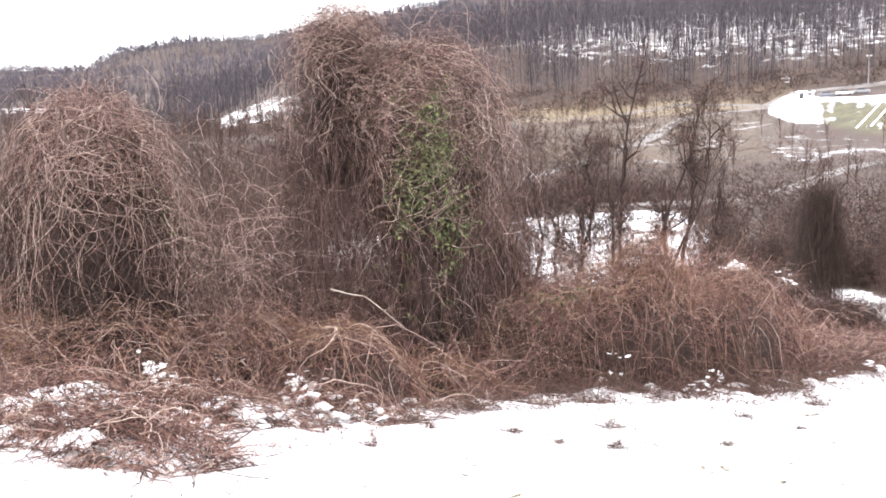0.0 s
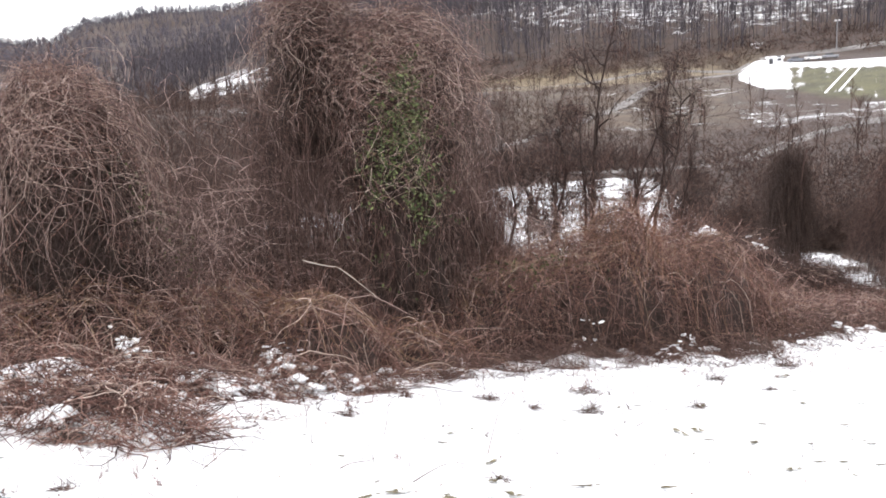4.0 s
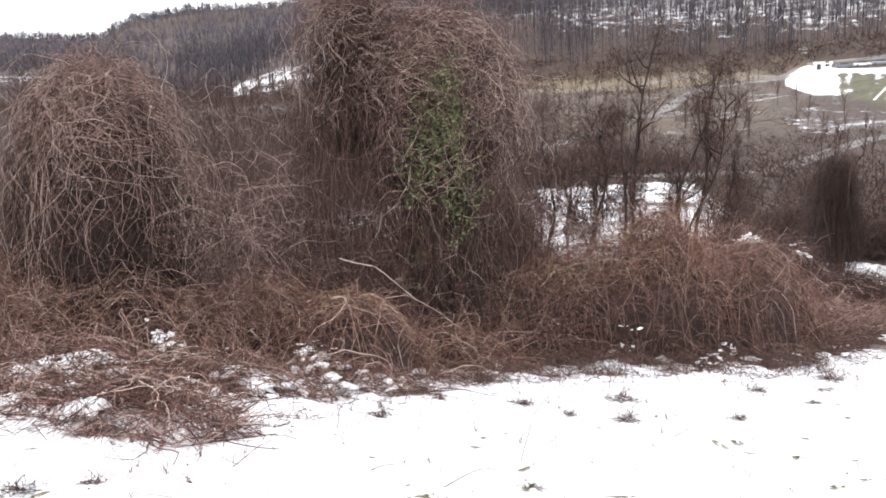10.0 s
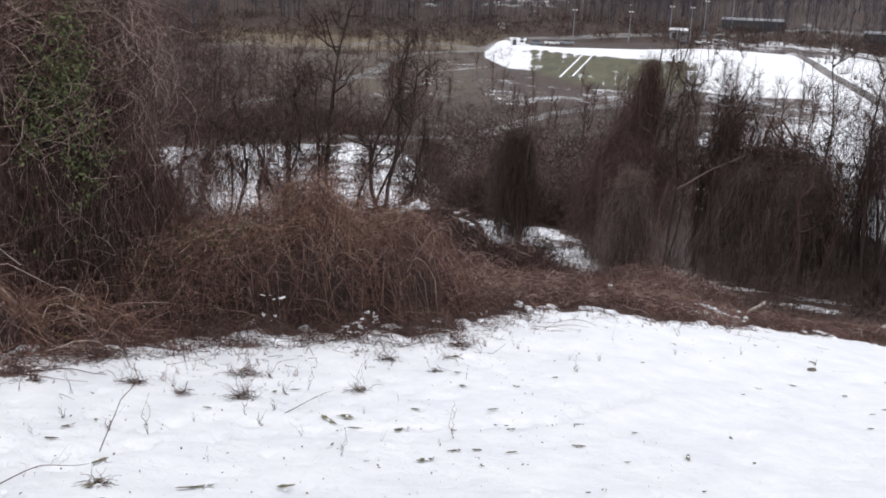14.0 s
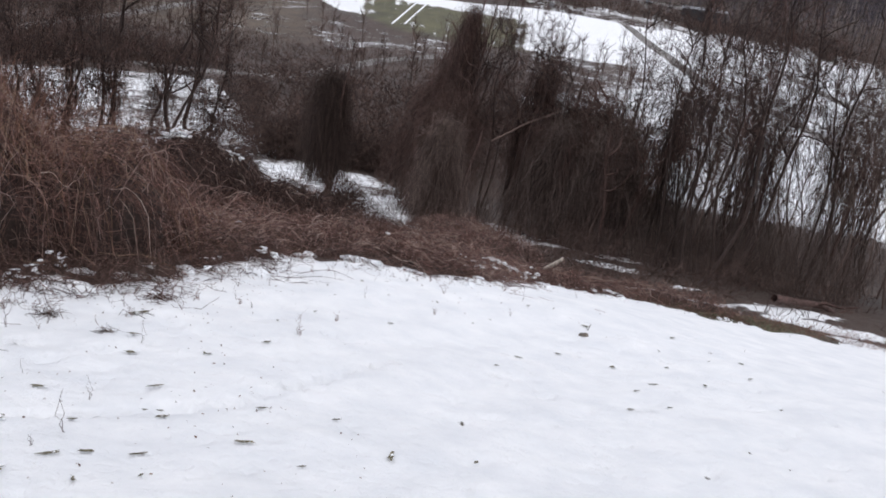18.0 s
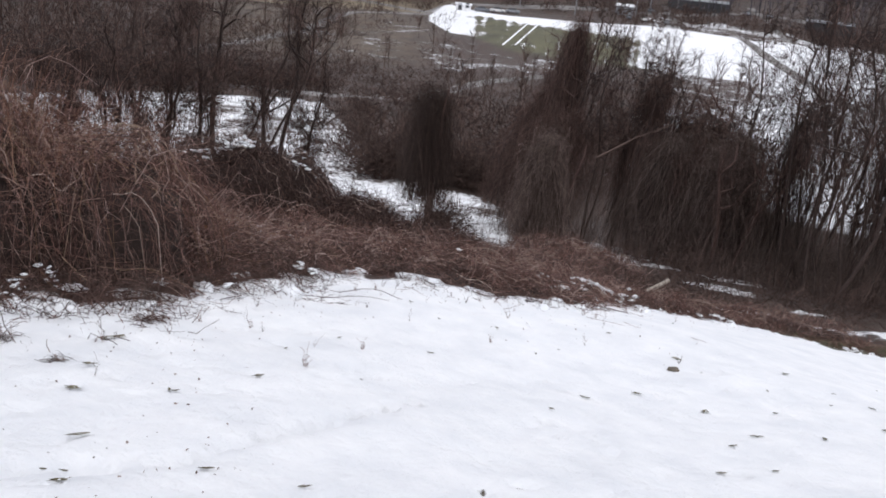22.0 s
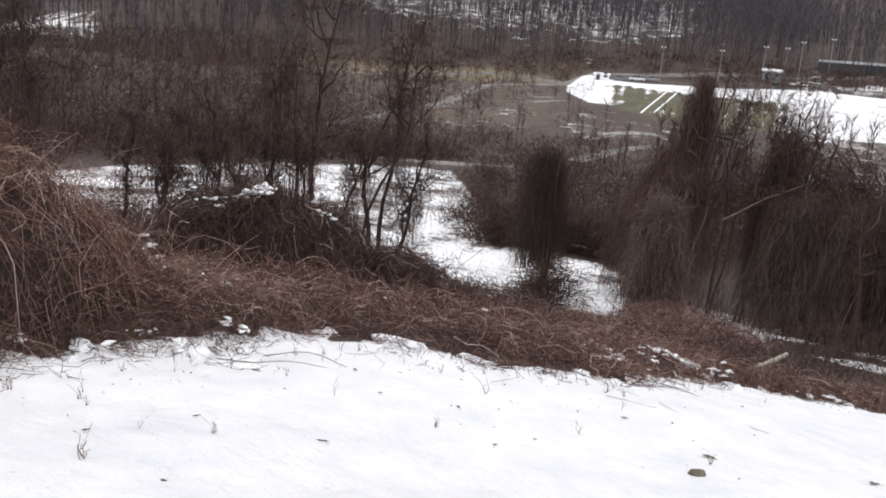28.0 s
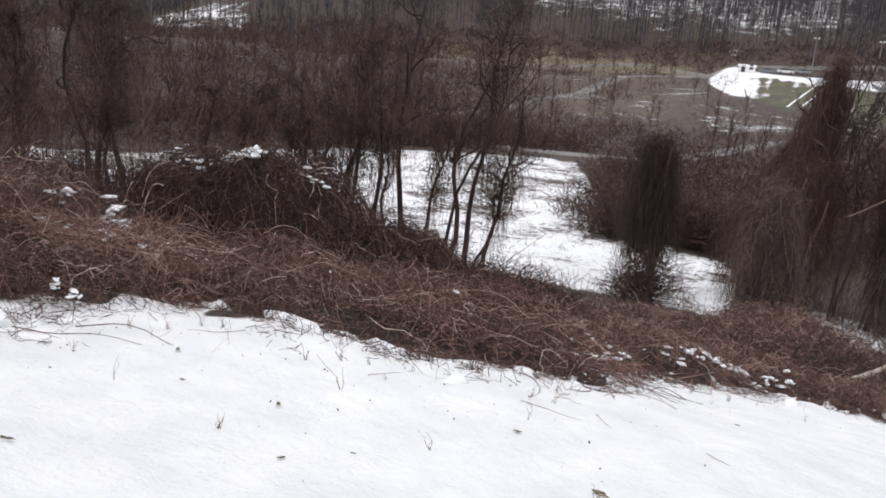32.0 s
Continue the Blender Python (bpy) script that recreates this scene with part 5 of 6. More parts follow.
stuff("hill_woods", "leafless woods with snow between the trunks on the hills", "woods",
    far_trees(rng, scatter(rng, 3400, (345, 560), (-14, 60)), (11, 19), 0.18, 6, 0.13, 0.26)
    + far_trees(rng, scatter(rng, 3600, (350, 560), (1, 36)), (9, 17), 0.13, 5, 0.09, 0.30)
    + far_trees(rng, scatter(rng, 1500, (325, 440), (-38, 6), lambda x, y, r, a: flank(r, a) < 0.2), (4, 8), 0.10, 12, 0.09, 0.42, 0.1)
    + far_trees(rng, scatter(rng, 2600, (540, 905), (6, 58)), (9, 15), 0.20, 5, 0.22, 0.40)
    + far_trees(rng, scatter(rng, 900, (440, 600), (-38, 6)), (5, 9), 0.10, 10, 0.12, 0.45, 0.15), M_WOODS_HAZE)
stuff("ridge_woods", "leafless woods along the far ridge, greyed by haze in their colour", "woods",
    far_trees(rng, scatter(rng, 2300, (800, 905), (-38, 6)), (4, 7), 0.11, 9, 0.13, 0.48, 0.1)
    + far_trees(rng, scatter(rng, 5200, (520, 880), (-38, 6)), (4, 8), 0.10, 8, 0.15, 0.50, 0.1), M_RIDGE_HAZE)


# ---- roads and the far side of the valley ----
def strip(name, label, category, line, width, mat, lift=0.12, kind="structure", step=4.0):
    """A road or track laid along a line of the plan, following the land."""
    L = np.array(line, float)
    seg = np.r_[0, np.cumsum(np.linalg.norm(np.diff(L, axis=0), axis=1))]
    m = max(6, int(seg[-1] / step))
    t = np.linspace(0, seg[-1], m)
    C = np.stack([np.interp(t, seg, L[:, 0]), np.interp(t, seg, L[:, 1])], -1)
    for _ in range(3):
        C[1:-1] = (C[:-2] + 2 * C[1:-1] + C[2:]) / 4
    D = np.gradient(C, axis=0)
    D /= np.linalg.norm(D, axis=1, keepdims=True)
    N = np.stack([-D[:, 1], D[:, 0]], -1)
    off = np.linspace(-0.5, 0.5, 5) * width
    XY = C[:, None] + N[:, None] * off[None, :, None]
    z = ground(XY[..., 0], XY[..., 1]) + lift
    z[:, [0, -1]] -= lift + 0.3
    V = np.concatenate([XY, z[..., None]], -1).reshape(-1, 3)
    i, j = np.meshgrid(np.arange(m - 1), np.arange(4), indexing="ij")
    Q = np.stack([i * 5 + j, i * 5 + j + 1, (i + 1) * 5 + j + 1, (i + 1) * 5 + j], -1).reshape(-1, 4)
    return tagged(put(name, shade_smooth(raw_mesh(name, V, Q)), mat), label, category, kind=kind)


strip("road_1", "wet valley road with snow along its edges", "road", [(-30, 118), (-5, 128), (12, 142), (22, 158), (34, 174), (48, 190), (62, 214), (80, 240), (98, 252), (112, 262)], 5, M_ROAD)
strip("road_2", "grey road between the snowfield and the scrub", "road", [(20, 112), (34, 103), (46, 114), (58, 129), (75, 147), (92, 154)], 5, M_ROAD)
strip("road_3", "dark road crossing the snowy lots", "road", [(215, 290), (205, 270), (188, 232), (168, 190), (150, 150), (136, 108), (124, 86), (110, 60)], 4.5, M_ROAD)
strip("road_5", "dark lane between the snowy lots", "road", [(250, 285), (228, 240), (202, 196), (182, 150), (166, 108)], 5, M_ROAD)
strip("road_4", "upper road along the foot of the woods", "road", [(40, 296), (70, 300), (95, 306), (120, 300), (150, 290), (190, 284), (230, 276), (262, 262)], 8, M_ROAD)
for k, dx in enumerate((0.0, 3.2)):
    strip(f"wheel_track_{k + 1}", "snowy wheel track up the grassy bank", "track", [(98.5 + dx, 189), (105 + dx, 197), (111 + dx, 205), (117 + dx, 213)], 0.8, M_SNOW, 0.06)


def box_mesh(name, size, centre=(0, 0, 0), bevel=0.0):
    bm = bmesh.new()
    bmesh.ops.create_cube(bm, size=1, matrix=Matrix.Translation(centre) @ Matrix.Diagonal((*size, 1)))
    if bevel:
        bmesh.ops.bevel(bm, geom=bm.edges[:], offset=bevel, segments=1, affect="EDGES")
    me = bpy.data.meshes.new(name)
    bm.to_mesh(me)
    bm.free()
    return me


def block(name, size, centre, mat, parent, label="", bevel=0.03):
    return put(name, box_mesh(name, size, centre, bevel), mat, parent, label)


def gable(name, w, d, h, z, mat, parent):
    V = [(-w / 2, -d / 2, z), (w / 2, -d / 2, z), (w / 2, d / 2, z), (-w / 2, d / 2, z), (-w / 2, 0, z + h), (w / 2, 0, z + h),
         (-w / 2, -d / 2, z - 0.15), (w / 2, -d / 2, z - 0.15), (w / 2, d / 2, z - 0.15), (-w / 2, d / 2, z - 0.15)]
    me = raw_mesh(name, V, [(0, 1, 5, 4), (2, 3, 4, 5), (6, 9, 8, 7), (0, 6, 7, 1), (2, 8, 9, 3)], [(0, 4, 3), (1, 2, 5), (0, 3, 9), (0, 9, 6), (1, 7, 8), (1, 8, 2)])
    return put(name, me, mat, parent)


def hut(name, label, x, y, w, d, h, turn, wall, roof, openings=1):
    at = thing(name, (x, y, float(ground(x, y))), label, "building")
    at.rotation_euler[2] = radians(turn)
    block("wall", (w, d, h + 0.6), (0, 0, h / 2 - 0.3), wall, at)
    gable("roof", w + 0.6, d + 0.6, h * 0.3, h + 0.15, roof, at)
    for k in range(openings):
        px = (k + 0.5) / openings * w - w / 2
        leaf = block("window" if k else "door", (min(1.2, w / openings * 0.5), 0.1, 1.2 if k else 1.9), (px, -d / 2 - 0.03, 1.5 if k else 0.95), M_BLACK, at)
        if k:
            block("sill", (min(1.4, w / openings * 0.6), 0.16, 0.08), (px, -d / 2 - 0.06, 0.86), M_GREY, leaf, "pale window sill")
        else:
            block("handle", (0.05, 0.08, 0.14), (px + min(0.45, w / openings * 0.18), -d / 2 - 0.1, 1.0), M_GREY, leaf, "metal door handle")
    return at


hut("white_hut", "small white hut on the edge of the snowy terrace", 114, 247, 4.2, 2.4, 1.5, -20, M_WHITE, M_SNOW, 2)
hut("long_shed", "long low grey shed with a snow-dusted roof", 226, 285, 22, 7, 3.0, -42, M_BLACK, M_GREY, 6)
hut("field_hut", "small hut with a pale roof beside the lot", 190, 279, 6, 4, 2.6, -30, M_GREY, M_SNOW, 2)
hut("store_shed", "dark store shed beyond the snowy lots", 258, 252, 16, 8, 3.2, -45, M_BLACK, M_GREY, 4)


def lamp_post(x, y, h):
    at = thing("floodlight_pole", (x, y, float(ground(x, y))), "tall grey floodlight pole with a lamp bar", "lamp post", "floodlight poles at the field")
    put("pole", tubes("pole", [(np.array([[(0, 0, -0.3), (0, 0, h * 0.5), (0, 0, h)]], float), np.array([[0.16, 0.13, 0.09]]))], 8), M_GREY, at)
    block("crossbar", (1.8, 0.12, 0.12), (0, 0, h - 0.15), M_GREY, at)
    for dx in (-0.65, 0.65):
        block("lamp_head", (0.5, 0.3, 0.45), (dx, -0.18, h + 0.05), M_WHITE, at)


for x, y, h in ((154, 289, 9.5), (169, 277, 10), (218, 287, 11.5), (189, 283, 10), (192, 275, 11), (204, 284, 11.5)):
    lamp_post(x, y, h)


def car(seed, x, y, turn, paint, lab):
    at = thing("parked_car", (x, y, float(ground(x, y))), lab, "car", "cars parked on the lots")
    at.rotation_euler[2] = radians(turn)
    body = block("body", (4.3, 1.75, 0.72), (0, 0, 0.66), paint, at, "", 0.14)
    bm = bmesh.new()
    bmesh.ops.create_cube(bm, size=1, matrix=Matrix.Translation((-0.2, 0, 1.27)) @ Matrix.Diagonal((2.5, 1.55, 0.55, 1)))
    for v in bm.verts:
        if v.co.z > 1.3:
            v.co.x = -0.2 + (v.co.x + 0.2) * 0.68
            v.co.y *= 0.86
    bmesh.ops.bevel(bm, geom=bm.edges[:], offset=0.06, segments=1, affect="EDGES")
    me = bpy.data.meshes.new("cabin")
    bm.to_mesh(me)
    bm.free()
    put("cabin", me, M_BLACK, at, "dark glass cabin")
    for sx in (-1.35, 1.35):
        for sy in (-0.82, 0.82):
            bm = bmesh.new()
            bmesh.ops.create_cone(bm, cap_ends=True, segments=14, radius1=0.33, radius2=0.33, depth=0.22, matrix=Matrix.Translation((sx, sy, 0.33)) @ pose(0, 0, 0, 90).to_4x4())
            me = bpy.data.meshes.new("wheel")
            bm.to_mesh(me)
            bm.free()
            wheel = put("wheel", me, M_BLACK, at)
            bm = bmesh.new()
            bmesh.ops.create_cone(bm, cap_ends=True, segments=12, radius1=0.2, radius2=0.18, depth=0.25, matrix=Matrix.Translation((sx, sy, 0.33)) @ pose(0, 0, 0, 90).to_4x4())
            me = bpy.data.meshes.new("rim")
            bm.to_mesh(me)
            bm.free()
            put("rim", me, M_GREY, wheel, "grey wheel rim")


M_CAR = plain("car_grey", (0.16, 0.17, 0.19), 0.35, 0.4, 0.05)
for n, (x, y, turn) in enumerate(((120, 247, -20), (125.5, 248, -15), (131, 249, -25), (186, 270, 60), (190, 267, 60), (196, 262, 62), (204, 283, 40), (208, 280, 45), (236, 270, 30), (242, 265, 30))):
    car(n, x, y, turn, (M_CAR, M_WHITE, M_GREY)[n % 3], ("dark grey", "white", "silver")[n % 3] + " car parked in the snow across the valley")


# ---- dead wood ----
def branch(name, label, line, r0, r1, mat, category="branch", fork=0, seed=0, group=""):
    rng = np.random.default_rng(seed)
    P = np.array(line, float)
    k = 9
    t = np.linspace(0, 1, len(P))
    s = np.linspace(0, 1, k)
    C = np.stack([np.interp(s, t, P[:, i]) for i in range(3)], -1)[None]
    w = wander(rng, 1, k, 0.02 * np.linalg.norm(P[-1] - P[0]))
    C = C + w - w[:, :1]
    at = thing(name, tuple(C[0, 0]), label, category, group)
    base = C[0, 0]
    put("stem", tubes("stem", [(C - base, taper(1, k, r0, r1))], 7), mat, at)
    if fork:
        L = np.linalg.norm(P[-1] - P[0])
        for one in children(rng, C, fork, (0.15 * L, 0.35 * L), 6, (0.3, 0.95), (-0.2, 0.5), 0.4):
            put("side_branch", tubes("side_branch", [(one[None] - base, taper(1, 6, r1 * 0.8, r1 * 0.25))], 5), mat, at)
    return at


def on(x, y, up=0.0):
    return (x, y, float(ground(x, y)) + up)


branch("fallen_log", "pale barkless log lying at the edge of the snow", [(16.55, 19.0, -4.66), (17.0, 19.0, -4.48), (17.5, 19.0, -4.24)], 0.065, 0.048, M_DEADWOOD, "log", 0, 1)
branch("leaning_limb", "pale broken limb leaning across the thicket", [(26.6, 36.6, -4.5), (28.2, 35.9, -3.35), (29.6, 35.4, -2.55)], 0.045, 0.022, M_HOOD, "branch", 2, 2)
branch("fallen_log", "thin fallen trunk lying level in the thicket", [(28.3, 36.6, -7.3), (30.2, 35.1, -7.15), (32.0, 33.6, -6.95)], 0.07, 0.05, M_BARK, "log", 0, 3)
branch("fallen_log", "dark fallen trunk at the bottom of the slope", [on(24.5, 17.5, 0.3), on(27.2, 17.6, 0.35), on(29.5, 18.2, 0.3)], 0.12, 0.08, M_BARK, "log", 2, 4)
branch("loose_branch", "pale dead branch lying across the brush", [(-0.57, 8.3, 0.86), (-0.25, 8.2, 0.8), (0.1, 8.05, 0.5)], 0.006, 0.003, M_DEADWOOD, "branch", 1, 5)
branch("loose_branch", "thin dead branch lying on the snow edge", [on(5.9, 9.3, 0.02), on(6.35, 9.2, 0.04), on(6.85, 9.1, 0.02)], 0.0035, 0.0015, M_BARK, "branch", 3, 6)

# ---- on the snow ----
def clump_mesh(seed):
    bm = bmesh.new()
    bmesh.ops.create_icosphere(bm, subdivisions=2, radius=1)
    for v in bm.verts:
        d = v.co.copy()
        k = 1 + 0.30 * noise.noise(d * 1.3 + Vector((seed * 3.1, 0, 0))) + 0.18 * noise.noise(d * 3.1 + Vector((0, seed * 1.7, 0)))
        v.co = Vector((d.x * k, d.y * k, d.z * k * (0.42 if d.z > 0 else 0.25)))
    me = bpy.data.meshes.new("snow_clump")
    bm.to_mesh(me)
    bm.free()
    return shade_smooth(me)


CLUMPS = [clump_mesh(k) for k in range(6)]


M_MELT = plain("trodden_turf", (0.15, 0.13, 0.08), 0.95, scale=30.0, vary=0.6)
PRINTS_A = [(4.61, 6.75), (8.68, 7.91), (7.93, 6.62), (7.44, 5.79), (8.56, 6.55), (7.34, 5.33), (7.88, 6.03), (8.4, 5.93), (6.94, 5.34), (7.02, 6.86), (7.57, 6.98), (3.03, 4.82), (3.04, 5.28), (3.49, 5.29), (3.25, 4.75), (4.51, 4.59), (9.82, 6.72)]
PRINTS_B = [(2.37, 5.64), (2.22, 5.56), (0.71, 4.35), (0.78, 4.07), (0.46, 3.9), (1.23, 4.28), (0.0, 3.98), (0.16, 4.09), (2.69, 6.38), (2.61, 4.63), (2.67, 5.31), (-1.69, 3.71), (-0.44, 3.77), (3.81, 7.38), (9.8, 7.69)]


def hollow(rng, x, y, size, turn, dark):
    """A melted-out footprint: a ragged bare floor with scraps of snow left in it."""
    at = thing("footprint", on(x, y), "melted footprint with bare turf showing through", "footprint", "footprints in the snow")
    m = 18
    a = np.arange(m) * 2 * np.pi / m
    wob = 1 + 0.25 * np.sin(2 * a + rng.uniform(0, 6)) + rng.normal(0, 0.30, m)
    c, s = math.cos(turn), math.sin(turn)
    def ring(f, dz):
        px, py = size * f * wob * np.cos(a), size * 0.36 * f * wob * np.sin(a)
        X, Y = x + c * px - s * py, y + s * px + c * py
        return np.stack([X - x, Y - y, ground(X, Y) - at.location[2] + dz], -1)
    floor = np.concatenate([ring(1.02, 0.014), ring(0.5, 0.010), [[0, 0, 0.008]]])
    T = [(m + k, m + (k + 1) % m, 2 * m) for k in range(m)]
    Q = [(k, (k + 1) % m, m + (k + 1) % m, m + k) for k in range(m)]
    put("floor", raw_mesh("floor", floor, Q, T), M_MELT, at)
    for _ in range(7):
        q = rng.normal(0, size * 0.6, 2) * (1, 0.5)
        ob = put("snow_scrap", CLUMPS[int(rng.integers(6))], M_SNOW, at)
        ob.matrix_basis = pose(c * q[0] - s * q[1], s * q[0] + c * q[1], 0.006, 0, 0, rng.uniform(0, 360)) @ Matrix.Diagonal((size * 0.32, size * 0.2, size * 0.16, 1))


rng = np.random.default_rng(61)
for n, (x, y) in enumerate(PRINTS_A + PRINTS_B):
    hollow(rng, x, y, rng.uniform(0.028, 0.05) if n < 17 else rng.uniform(0.045, 0.08), rng.normal(0.2, 0.5), True)
for n in range(30):
    x, y = rng.uniform(-0.8, 4.6), rng.uniform(3.4, 7.0)
    if y < edge_y(x) - 0.5:
        hollow(rng, x, y, rng.uniform(0.015, 0.05), rng.normal(0.2, 0.5), True)
for n in range(30):
    x = rng.uniform(0.5, 11.5)
    y = rng.uniform(3.6, edge_y(x) - 1.2)
    hollow(rng, x, y, rng.uniform(0.012, 0.03), rng.normal(0.3, 0.7), True)

# solid lump added in place of a dark melted footprint
at = thing("print_lump", on(8.44, 7.64), "small brown lump standing in for a dark footprint", "stone")
bm = bmesh.new()
bmesh.ops.create_icosphere(bm, subdivisions=3, radius=1)
for v in bm.verts:
    k = 1 + 0.25 * noise.noise(v.co * 1.7) + 0.08 * noise.noise(v.co * 6)
    v.co = Vector((v.co.x * 0.06 * k, v.co.y * 0.04 * k, v.co.z * 0.022 * k + 0.008))
me = bpy.data.meshes.new("stone")
bm.to_mesh(me)
bm.free()
put("stone", me, M_PRINT_LUMP, at)


def weed(rng, n, h, mat, name="weed_tuft", lab="dry weed stalks standing out of the snow"):
    at = thing(name, (0, 0, -50), lab, "weeds", "dry weeds in the snow")
    s = np.linspace(0, 1, 5)
    a, L, lean = rng.uniform(0, 6.28, n), rng.uniform(0.35, 1, n) * h, rng.uniform(0.05, 0.6, n)
    P = np.stack([np.cos(a)[:, None] * (L * lean)[:, None] * s**1.5, np.sin(a)[:, None] * (L * lean)[:, None] * s**1.5, L[:, None] * s - 0.02], -1) + wander(rng, n, 5, 0.02)
    for one in P:
        put("stalk", tubes("stalk", [(one[None], taper(1, 5, 0.0029, 0.0013))]), mat, at)
    return at


weeds = [weed(rng, 5, 0.16, M_DARK), weed(rng, 8, 0.20, M_RED), weed(rng, 3, 0.30, M_TAN), weed(rng, 9, 0.12, M_RED), weed(rng, 2, 0.42, M_DARK)]
TUFTS = [(2.01, 6.71), (1.86, 6.96), (1.76, 6.27), (-0.16, 6.1), (-1.19, 5.43), (0.19, 7.58), (0.92, 6.58), (-0.87, 4.53), (0.18, 4.77), (-0.36, 4.99), (-1.54, 4.04), (-1.21, 4.17), (0.79, 5.34), (0.72, 7.79)]
spots = list(TUFTS)
while len(spots) < 170:
    x = rng.uniform(-2.5, 12) if len(spots) % 2 else rng.uniform(-1.8, 5)
    y = edge_y(x) - abs(rng.normal(0, 1.1)) - 0.1
    if y > 3.6:
        spots.append((x, float(y)))
spots += [(float(rng.uniform(-0.9, 3.2)), float(rng.uniform(4.6, 7.4))) for _ in range(36)]
for n, (x, y) in enumerate(spots):
    src = weeds[n % 5 if n < 170 else (0, 2, 4)[n % 3]]
    if n < 5:
        src.matrix_basis = pose(*on(x, y), rz=rng.uniform(0, 360))
    else:
        copy_thing(src, pose(*on(x, y), rz=rng.uniform(0, 360)) @ Matrix.Scale(rng.uniform(0.3, 0.85), 4))

for n in range(34):
    x = rng.uniform(-1.8, 10)
    y = float(edge_y(x)) - abs(rng.normal(0, 0.9)) - 0.05
    a, L = rng.uniform(0, 6.28), rng.uniform(0.12, 0.5)
    branch("fallen_twig", "thin dark twig lying on the snow", [on(x, y, 0.012), on(x + L * math.cos(a), y + L * math.sin(a), 0.02)], 0.0022, 0.001, M_TAN, "twig", n % 3, 400 + n, "twigs on the snow")

# brown mats of broken stems pressed into the snow, and long twigs sticking out of it
def stem_mat(seed, x, y, size, up):
    g = np.random.default_rng(seed)
    at = thing("stem_tuft", on(x, y), "brown tuft of broken stems pressed into the snow", "weeds", "stem tufts in the snow")
    size *= 1.15
    n = int(80 * size / 0.2)
    base = np.stack([g.normal(0, size * 0.26, n) * g.uniform(0.2, 1.4, n), g.normal(0, size * 0.2, n), np.full(n, 0.01)], -1)
    P, r = curl_twigs(g, base, (size * 0.25, size * 0.95), 6, (0.0011, 0.0028), up, 0.35, 0.14)
    P[..., 2] = np.maximum(P[..., 2], ground(P[..., 0] + x, P[..., 1] + y) - at.location[2] + 0.004)
    tagged(put("stem_tangle", tubes("stem_tangle", [(P, r)]), M_GREYVINE if seed % 2 else M_DARK, at), kind="stuff")


for n, (x, y, size, up) in enumerate(((1.83, 6.85, 0.20, 0.1), (1.72, 6.15, 0.20, 0.5), (0.98, 6.56, 0.16, 0.6), (0.16, 6.87, 0.22, 0.7), (-0.16, 5.9, 0.15, 0.5), (0.74, 4.36, 0.11, 0.0), (-1.11, 5.03, 0.17, 1.6), (-1.15, 5.66, 0.12, 0.3),
                                      (-1.54, 4.05, 0.12, 0.4), (2.65, 6.36, 0.13, 0.2), (1.29, 6.27, 0.12, 0.2), (2.02, 8.1, 0.26, 0.5), (0.71, 7.48, 0.30, 0.8), (-1.8, 3.82, 0.16, 0.4), (0.29, 6.52, 0.13, 0.6), (3.2, 7.4, 0.16, 0.3), (4.1, 7.9, 0.22, 0.2), (3.5, 6.9, 0.11, 0.2), (3.75, 8.55, 0.40, 0.7), (4.15, 8.65, 0.34, 0.2), (3.2, 8.5, 0.3, 0.5), (2.3, 8.5, 0.3, 0.5), (1.5, 8.4, 0.28, 0.6))):
    stem_mat(500 + n, x, y, size, up)
TWIGS = [((-0.17, 4.58), (0.12, 4.75), 0.03), ((0.24, 4.26), (0.68, 4.64), 0.05), ((1.95, 5.78), (2.36, 6.17), 0.03), ((-0.9, 4.35), (-0.72, 4.68), 0.07), ((0.1, 5.35), (0.17, 5.6), 0.22), ((0.74, 4.9), (0.95, 5.5), 0.34), ((-0.42, 5.4), (-0.4, 5.52), 0.16), ((5.55, 9.25), (6.4, 9.1), 0.02)]
for n, (p, q, up) in enumerate(TWIGS):
    branch("loose_twig", "thin bare twig sticking out of the snow", [on(*p, 0.0), on((p[0] + q[0]) / 2, (p[1] + q[1]) / 2, up * 0.7 + 0.012), on(*q, up + 0.008)], 0.0034, 0.0013, M_DARK, "twig", 2 + n % 2, 560 + n, "twigs on the snow")

# crumbs of leaf and bark blown over the snow
n = 1500
x = rng.uniform(-3, 14, n)
y = edge_y(x) - np.abs(rng.normal(0, 1.0, n))
x[:520], y[:520] = rng.uniform(-1, 4.5, 520), rng.uniform(3.4, 7.8, 520)
P = np.stack([x, y, ground(x, y) + 0.004], -1)
tagged(put("leaf_crumbs", leaves("leaf_crumbs", rng, P, np.tile([0, 0, 1.0], (n, 1)), (0.006, 0.022)), M_LEAF), "brown leaf crumbs scattered on the snow", "leaf litter", kind="stuff")


